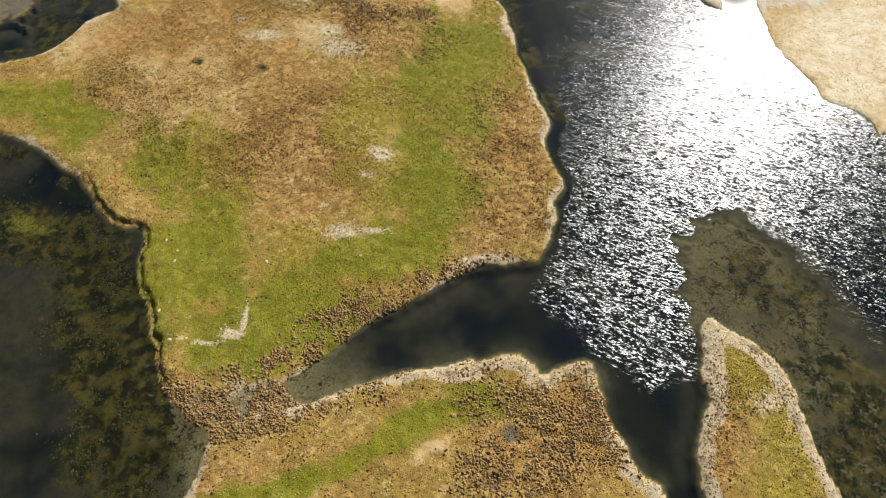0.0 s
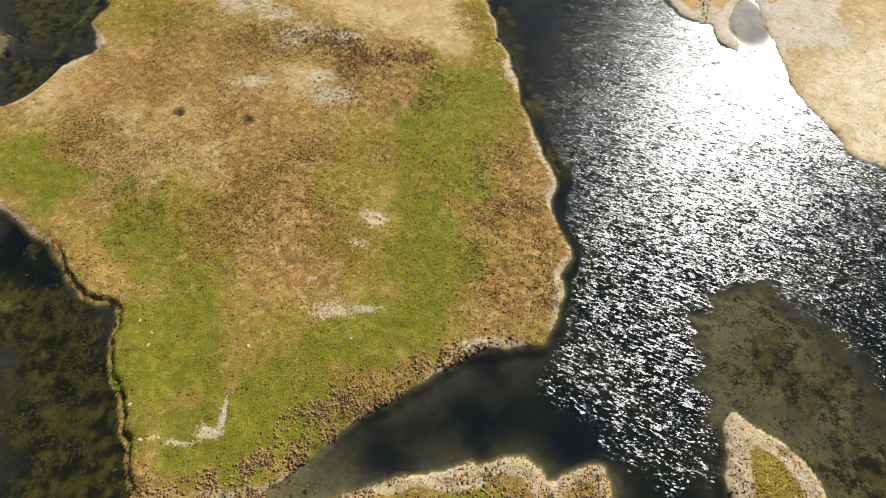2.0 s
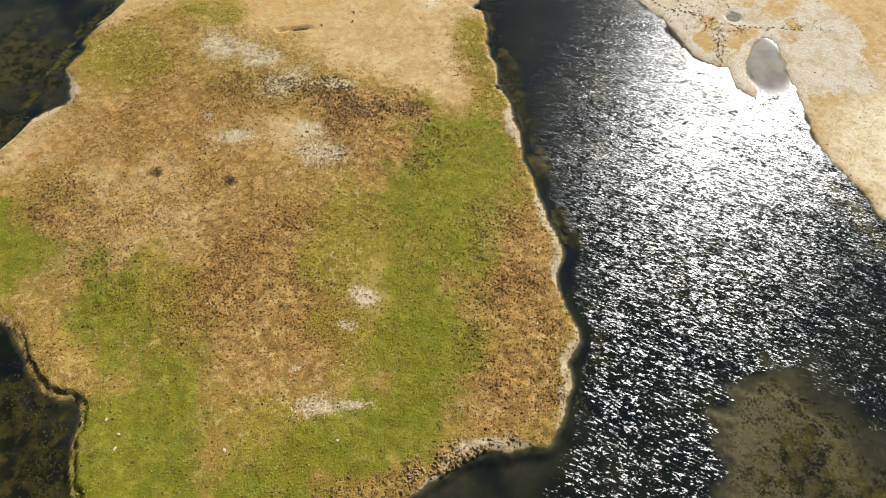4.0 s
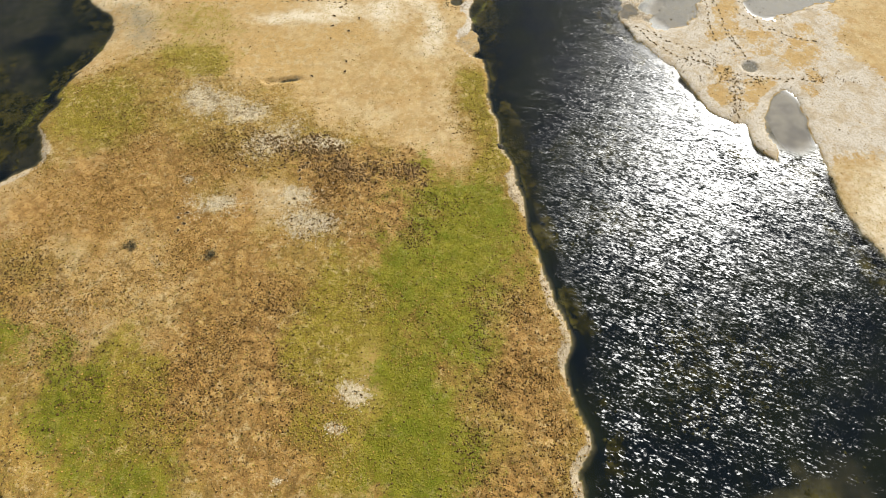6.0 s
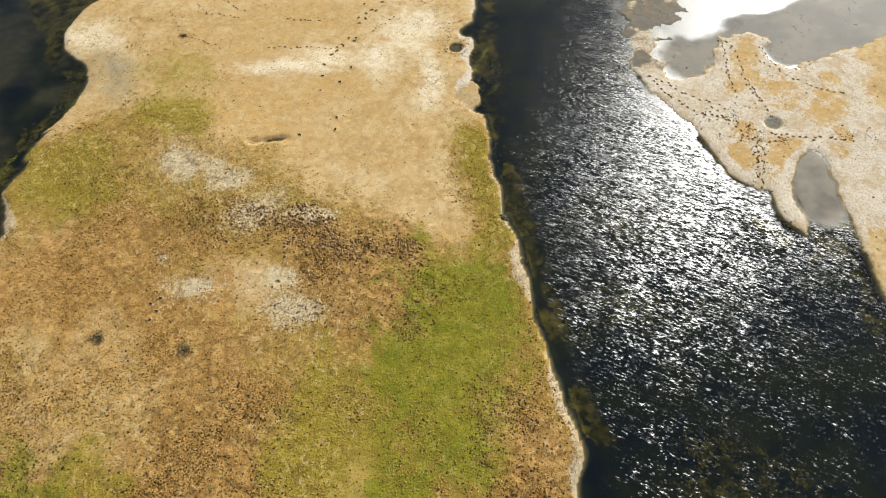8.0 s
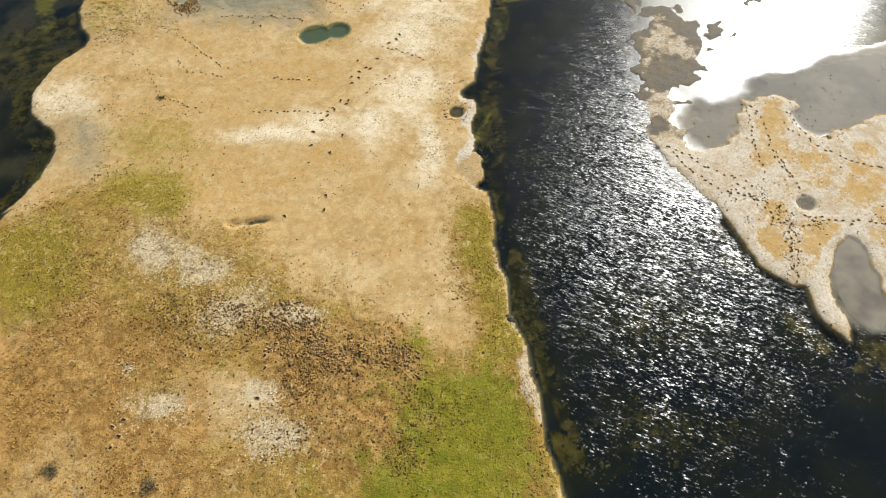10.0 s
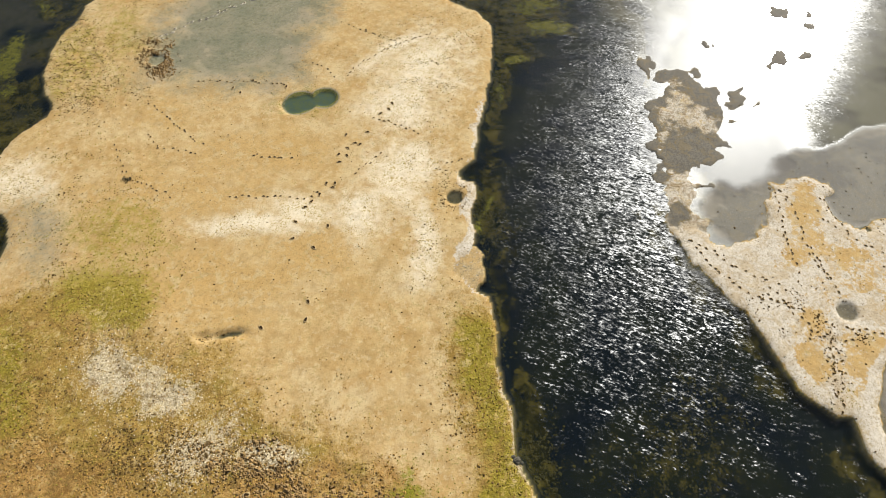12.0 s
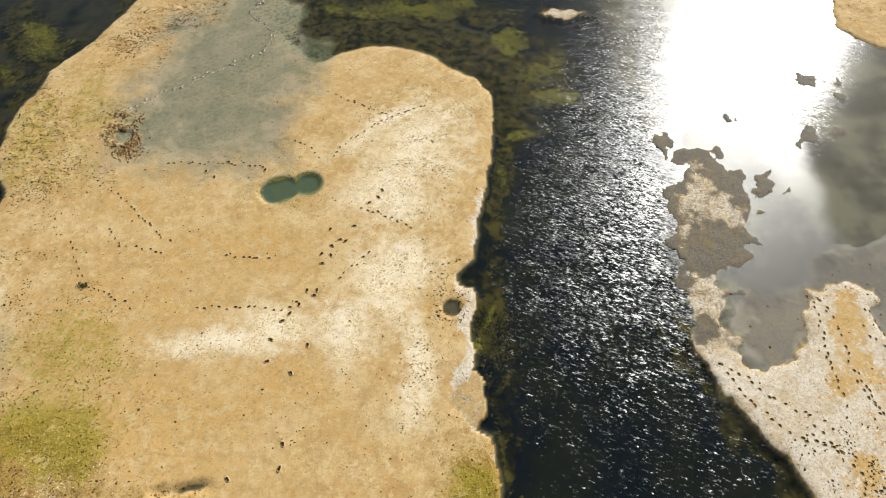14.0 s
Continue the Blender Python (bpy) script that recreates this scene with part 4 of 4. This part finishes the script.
def sheet(name, verts, quads, material, layers=(), smooth=True):
    mesh = bpy.data.meshes.new(name)
    k = quads.shape[1]
    mesh.vertices.add(len(verts))
    mesh.vertices.foreach_set("co", verts.astype(np.float32).ravel())
    mesh.loops.add(quads.size)
    mesh.loops.foreach_set("vertex_index", quads.astype(np.int32).ravel())
    mesh.polygons.add(len(quads))
    mesh.polygons.foreach_set("loop_start", np.arange(0, quads.size, k, dtype=np.int32))
    mesh.update(calc_edges=True)
    mesh.polygons.foreach_set("use_smooth", np.full(len(quads), smooth))
    for key, values in layers:
        if isinstance(values, tuple):
            data = np.stack([*values, np.ones_like(values[0])], -1)
            mesh.attributes.new(key, "FLOAT_COLOR", "POINT").data.foreach_set("color", data.astype(np.float32).ravel())
        else:
            mesh.attributes.new(key, "FLOAT", "POINT").data.foreach_set("value", values.astype(np.float32).ravel())
    mesh.materials.append(material)
    return new(name, mesh)


def grid_quads(nx, ny):
    i = (np.arange(ny - 1)[:, None] * nx + np.arange(nx - 1)).ravel()
    return np.stack([i, i + 1, i + nx + 1, i + nx], -1)


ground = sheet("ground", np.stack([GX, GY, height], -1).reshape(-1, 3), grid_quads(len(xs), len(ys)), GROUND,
               (("cover", (lush, olive, brown)), ("soil", (cream, sandy, margin)), ("trodden", (pugged_or_shaded, crust, ochre)), ("water", (deepness, weed, under)), ("damp", damp), ("shallows", (algae, salt, soaked))))
tagged(ground, "flat marsh ground of green sward, brown turf and pale cracked sand", "ground", kind="structure")

# the water's surface lies level; wind ripples only the open channels
wx, wy = axis(-36, 40, 2400)[::2], axis(-1, 82, 2400)[::2]
VX, VY = np.meshgrid(wx, wy)
reach = np.maximum.reduce([inside(WEST_BANK + NORTH_SHORE + EAST_SHORE, VX, VY), inside(SOUTH_LAND, VX, VY), inside(SPIT, VX, VY), inside(EAST_BANK + PAN_SHORE, VX, VY)])
rippled = step(-reach + 0.8 * (wander(VX, VY, 1.2, 3, 25) - 0.5), -0.3, 0.5)
lean = 0.25 * np.maximum(VY - 58, 0)
d_shoal = inside(SHELF, VX + 2.4 * (wander(VX, VY, 1.1, 5, 4) - 0.5), VY + 2.4 * (wander(VX, VY, 1.1, 5, 5) - 0.5))
rippled *= 1 - 0.97 * step(d_shoal, -0.15 - 1.6 * step(VX, 16, 19), 0.25 + 1.6 * step(VX, 16, 19))
rippled *= 1 - (0.96 - 0.42 * step(VX + 3 * (wander(VX, VY, 4, 3, 67) - 0.5), 21, 25)) * step(VX - lean + 2.5 * (wander(VX, VY, 2, 3, 26) - 0.5), 12.8, 16.8) * step(VY, 42, 46)
rippled *= step(VX, 1, 6) * step(VX + VY + 5 * (wander(VX, VY, 1.5, 3, 61) - 0.5), 14.5, 20.5) * step(VY + 4 * (wander(VX, VY, 1.5, 3, 62) - 0.5), 5.5, 9.5)
rippled *= 1 + 0.5 * step(1.2 - np.hypot((VX - 9.5) / 4, (VY - 13) / 7), 0, 0.5)
lee = -inside(WEST_BANK + NORTH_SHORE + EAST_SHORE, VX, VY) + 2.0 * (wander(VX, VY, 1.6, 4, 66) - 0.5)
rippled *= 0.12 + 0.88 * step(lee, 0.2, 1.6)
rippled *= 1.15 - 0.40 * step(VY, 15, 27)
pool = step(1.0 - np.hypot((VX - 22.0) / 1.9, (VY - 38.3) / 3.2), -0.1, 0.3)
rippled *= 1 - pool
UX, UY = VX + 1.3 * (wander(VX, VY, 1.8, 5, 41) - 0.5), VY + 1.3 * (wander(VX, VY, 1.8, 5, 42) - 0.5)
open_water = step(VX - lean + 2.5 * (wander(VX, VY, 2, 3, 26) - 0.5), 12.8, 16.8) * step(VY, 42, 46)
open_water *= 1 - 0.85 * step(VX + 3 * (wander(VX, VY, 4, 3, 67) - 0.5), 21, 25)
film = 0.10 + 0.23 * step(rippled, 0.0, 0.5)
film -= 0.09 * step(VX, 21, 24) * step(VY, 44, 46)
film = np.where(open_water > 0, film * (1 - open_water) + 0.39 * open_water, film)
grey_film = np.clip(step(inside(GREY_FLAT, UX, UY), -0.3, 0.3) + step(inside(WET_FLAT, UX, UY), -1, 0.5), 0, 1)
grey_film = np.clip(grey_film + pool + step(0.9 - np.hypot(VX - 21.4, VY - 42.8), 0, 0.2), 0, 1)
film = film * (1 - grey_film) + 0.70 * grey_film
water = sheet("water", np.stack([VX, VY, np.zeros_like(VX)], -1).reshape(-1, 3), grid_quads(len(wx), len(wy)), WATER, (("ripple", rippled), ("film", film)))
tagged(water, "dark clear marsh water, wind-rippled in the open channel", "water", kind="structure")


# ---- what grows and lies on the ground ----
def at_grid(field, x, y):
    i = np.clip(np.searchsorted(xs, x) - 1, 0, len(xs) - 2)
    j = np.clip(np.searchsorted(ys, y) - 1, 0, len(ys) - 2)
    u, v = (x - xs[i]) / (xs[i + 1] - xs[i]), (y - ys[j]) / (ys[j + 1] - ys[j])
    return (field[j, i] * (1 - u) + field[j, i + 1] * u) * (1 - v) + (field[j + 1, i] * (1 - u) + field[j + 1, i + 1] * u) * v


def scatter(name, count, chance, material, size, tall, label, category, sides=5):
    """Thousands of small ragged tufts or clods, thicker where chance is high."""
    found = [np.zeros((0, 2))]
    for _ in range(40):
        spot = np.stack([rng.uniform(-34, 38, 200000), rng.uniform(0, 80, 200000)], -1)
        found.append(spot[rng.random(len(spot)) < at_grid(chance, spot[:, 0], spot[:, 1])])
        if sum(map(len, found)) >= count:
            break
    x, y = np.concatenate(found)[:count].T
    m = len(x)
    r = rng.uniform(*size, m) * rng.uniform(0.7, 1.3, m)
    turn, lean = rng.uniform(0, 6.28, m), rng.normal(0, 0.35, (m, 2))
    a = turn[:, None] + np.arange(sides) * 6.2832 / sides + rng.normal(0, 0.25, (m, sides))
    rr = r[:, None] * rng.uniform(0.6, 1.35, (m, sides))
    z = at_grid(height, x, y)
    h = r * rng.uniform(*tall, m)
    base = np.stack([x[:, None] + rr * np.cos(a), y[:, None] + rr * np.sin(a), np.repeat((z - 0.02)[:, None], sides, 1)], -1)
    tip = np.stack([x + lean[:, 0] * r, y + lean[:, 1] * r, z + h], -1)[:, None]
    verts = np.concatenate([base, tip], 1).reshape(-1, 3)
    k = np.arange(sides)
    one = np.stack([k, (k + 1) % sides, np.full(sides, sides)], -1)
    tris = (np.arange(m)[:, None, None] * (sides + 1) + one).reshape(-1, 3)
    return tagged(sheet(name, verts, tris, material, smooth=False), label, category, kind="stuff")


above = step(height, 0.02, 0.06)
bare = 1 - np.clip(crust + 0.7 * margin + 0.5 * cream, 0, 1)
turfy = np.clip(1 - sandy, 0, 1) * (1 - flat) * (1 - islet) * (1 - soaked)
speckled = patches(SPECKLED, GX, GY, 1.4, 0.9, 23) * step(wander(GX, GY, 0.9, 4, 72), 0.40, 0.66)
dotted = step(wander(GX, GY, 2.4, 4, 50), 0.42, 0.68)
scatter("green_grass", 26000, above * lush * bare * 0.4, GREEN_TUFT, (0.025, 0.05), (0.3, 0.8), "short green marsh grass over the flat sward", "grass", 4)
scatter("olive_grass", 36000, above * np.clip((olive + 0.2 * turfy) * bare + 0.5 * speckled, 0, 1) * 0.5, OLIVE_TUFT, (0.025, 0.055), (0.4, 1.0), "yellowish olive grass tufts on the sward", "grass", 4)
scatter("dry_grass", 48000, above * np.clip(brown + 0.3 * turfy + 0.03, 0, 1) * (0.1 + 0.9 * dotted) * 0.5 * (1 - 0.8 * lush), DRY_TUFT, (0.025, 0.06), (0.4, 1.1), "dry brown grass tufts on trampled turf", "grass", 4)
scatter("bleached_grass", 9000, above * np.clip(0.3 * crust ** 2 + 0.02 * margin, 0, 1) * 0.5, PALE_TUFT, (0.02, 0.05), (0.3, 1.0), "bleached straw and salt-crusted tufts", "grass", 4)
scatter("mud_clods", 46000, step(height, -0.02, 0.03) * (1 - 0.8 * margin * (1 - neck)) * np.clip(0.55 * pugged_or_shaded * (0.35 + dotted) + 0.06 * crust + 0.17 * turfy * (0.2 + dotted ** 1.5) * (1 - 0.85 * lush) + 0.02 * turfy + 0.5 * poached * step(wander(GX, GY, 0.8, 3, 70), 0.4, 0.6) + 0.5 * rings + 0.12 * speckled + 0.004, 0, 1), CLOD, (0.025, 0.075), (0.25, 0.7), "dark clods of trampled mud", "mud", 5)
scatter("water_weed", 14000, step(-height, 0.05, 0.1) * weed * (1 - shelf) * (1 - step(d_east, -1.6, -1.0)) * step(wander(GX, GY, 1.5, 4, 58), 0.45, 0.65) * 0.6, WATER_WEED, (0.05, 0.14), (0.08, 0.25), "olive water weed growing under the surface", "water weed", 5)
hummocky = np.maximum(patches(HUMMOCKY, GX, GY, 0.9, 0.9, 55), neck)
scatter("hummocks", 10000, step(height, -0.02, 0.03) * hummocky * (0.35 + 0.65 * dotted) * step(wander(GX, GY, 0.7, 3, 71), 0.25, 0.65) * 0.45, HUMMOCK, (0.05, 0.11), (0.4, 0.9), "dark trodden hummocks between hoof pits", "mud", 6)


def floor_at(x, y):
    return float(at_grid(height, np.array([x]), np.array([y]))[0])


def part(name, bm, material, parent=None, label=""):
    mesh = bpy.data.meshes.new(name)
    bm.to_mesh(mesh)
    bm.free()
    for m in material if isinstance(material, (list, tuple)) else (material,):
        mesh.materials.append(m)
    ob = new(name, mesh)
    ob.parent = parent
    return tagged(ob, label)


def hoofprint_mesh(chance, size):
    """A cupped cloven print of wet mud inside a squeezed-up rim."""
    bm = bmesh.new()
    n, rings = 9, []
    for radius, z in ((0.0, -0.004), (0.62, 0.004), (0.95, 0.018), (1.25, 0.012), (1.5, -0.02)):
        ring = []
        for k in range(n):
            a = 6.2832 * k / n
            r = radius * size * (1 + chance.uniform(-0.18, 0.18)) * (1 + 0.32 * math.cos(2 * a))
            ring.append(bm.verts.new((r * math.cos(a), r * math.sin(a), z + 0.006 + chance.uniform(-0.003, 0.003) * (radius > 0))))
        rings.append(ring)
    for i, (a, b) in enumerate(zip(rings, rings[1:])):
        for k in range(n):
            face = bm.faces.new((a[k], a[(k + 1) % n], b[(k + 1) % n], b[k]))
            face.material_index, face.smooth = int(i >= 2), True
    bmesh.ops.remove_doubles(bm, verts=bm.verts, dist=0.0005)
    return bm


chance = random.Random(4)
PRINTS = []
for size in (0.048, 0.058, 0.07):
    ob = part("hoofprint", hoofprint_mesh(chance, size), (WET_MUD, RIM_MUD))
    PRINTS.append(ob.data)
    bpy.data.objects.remove(ob)


WADED = []
for mesh in PRINTS[1:]:
    mesh = mesh.copy()
    mesh.materials[1] = PALE_RIM
    WADED.append(mesh)


def hoofprint(x, y, mesh, turn, label, group):
    ob = new("hoofprint", mesh)
    ob.matrix_world = pose(x, y, max(floor_at(x, y), 0.0), 0, 0, turn)
    return tagged(ob, label, "hoofprint", group)


def trail(points, every, group, label, meshes=PRINTS[:2], sway=0.07):
    left = 0.0
    for (ax, ay), (bx, by) in zip(points, points[1:]):
        length = math.hypot(bx - ax, by - ay)
        heading = math.degrees(math.atan2(by - ay, bx - ax))
        while left < length:
            u = left / length
            hoofprint(ax + u * (bx - ax) + chance.gauss(0, sway), ay + u * (by - ay) + chance.gauss(0, sway), chance.choice(meshes),
                      heading + chance.gauss(0, 15), label, group)
            left += every * chance.uniform(0.55, 1.45)
        left -= length


for line in TRAILS_EAST:
    trail(line, 0.36, "hoofprints across the salt flat", "dark hoofprint pressed into pale salty mud")
for line in TRAILS_WEST:
    trail(line, 0.40, "hoofprints across the sand", "small dark hoofprint in dry tan sand")
trail(TRAIL_WADED, 0.26, "hoofprints through the wet flat", "muddy hoofprint with a pale rim in shallow wet silt", WADED, 0.14)
DEEP = bpy.data.meshes.new("deep_print")
bm = hoofprint_mesh(chance, 0.095)
bm.to_mesh(DEEP)
bm.free()
DEEP.materials.append(WET_MUD)
DEEP.materials.append(RIM_MUD)
for x, y in DEEP_PRINTS:
    hoofprint(x, y, DEEP, chance.uniform(0, 360), "large deep dark hoofprint sunk in soft sand", "deep prints in the soft sand")

for x, y in TURF_PRINTS:
    hoofprint(x, y, DEEP, chance.uniform(0, 360), "deep dark hoofprint trodden into dry brown turf", "deep prints in the turf")


def stone(x, y, size):
    bm = bmesh.new()
    bmesh.ops.create_icosphere(bm, subdivisions=2, radius=size)
    for v in bm.verts:
        v.co *= 1 + 0.35 * (noise.noise(v.co * 9 / size * 0.2 + Vector((x, y, 0))))
        v.co.z *= 0.35
        v.co.x *= 1.5
    ob = part("stone", bm, STONE)
    ob.matrix_world = pose(x, y, floor_at(x, y) + size * 0.12, 0, 0, chance.uniform(0, 180))
    return tagged(ob, "small pale weathered stone lying in the grass", "stone", "pale stones in the grass")


for x, y in STONES:
    stone(x, y, chance.uniform(0.05, 0.08))


def dark_stone(x, y, size):
    bm = bmesh.new()
    bmesh.ops.create_icosphere(bm, subdivisions=2, radius=size)
    for v in bm.verts:
        v.co *= 1 + 0.5 * noise.noise(v.co * 1.6 / size + Vector((x, y, 3)))
        v.co.z *= 0.6
    ob = part("stone", bm, DARK_STONE)
    ob.location = (x, y, floor_at(x, y) + size * 0.15)
    return tagged(ob, "dark rough stone at the crumbling grassy bank", "stone", "dark stones at the bank")


for x, y, size in ((4.75, 36.05, 0.16), (4.95, 35.95, 0.11), (4.62, 36.2, 0.09)):
    dark_stone(x, y, size)


def shrub(x, y, spread, tall, leaves):
    """A low leafy shrub: a few twigs and a ragged crown of small leaves."""
    root = tagged(new("shrub"), "low dark scrubby shrub on the open turf", "shrub", "low shrubs on the turf")
    root.location = (x, y, floor_at(x, y) - 0.02)
    tips = []
    for _ in range(11):
        bm = bmesh.new()
        a, reach = chance.uniform(0, 6.28), chance.uniform(0.4, 0.9) * spread
        tip = Vector((reach * math.cos(a), reach * math.sin(a), tall * chance.uniform(0.6, 1)))
        tips.append(tip)
        bmesh.ops.create_cone(bm, segments=5, radius1=0.010, radius2=0.004, depth=tip.length)
        turn = tip.to_track_quat("Z", "Y").to_matrix().to_4x4()
        bm.transform(Matrix.Translation(tip / 2) @ turn)
        part("twig", bm, TWIG, root)
    bm = bmesh.new()
    for _ in range(leaves):
        t = chance.choice(tips)
        c = t * chance.uniform(0.5, 1.1) + Vector([chance.gauss(0, s) * spread for s in (0.3, 0.3, 0.1)])
        c.z = max(c.z, 0.03)
        s = chance.uniform(0.02, 0.045)
        m = Matrix.Translation(c) @ Euler([chance.uniform(-1, 1), chance.uniform(-1, 1), chance.uniform(0, 6)]).to_matrix().to_4x4()
        bm.faces.new([bm.verts.new(m @ Vector(p)) for p in ((-s, 0, 0), (0, -s * 0.5, 0.006), (s, 0, 0), (0, s * 0.5, 0.006))])
    part("foliage", bm, SHRUB_LEAF, root, "small dark grey-green leaves")


shrub(-15.0, 29.2, 0.40, 0.13, 420)
shrub(-10.7, 28.6, 0.36, 0.11, 300)
shrub(-16.4, 51.8, 0.28, 0.10, 200)
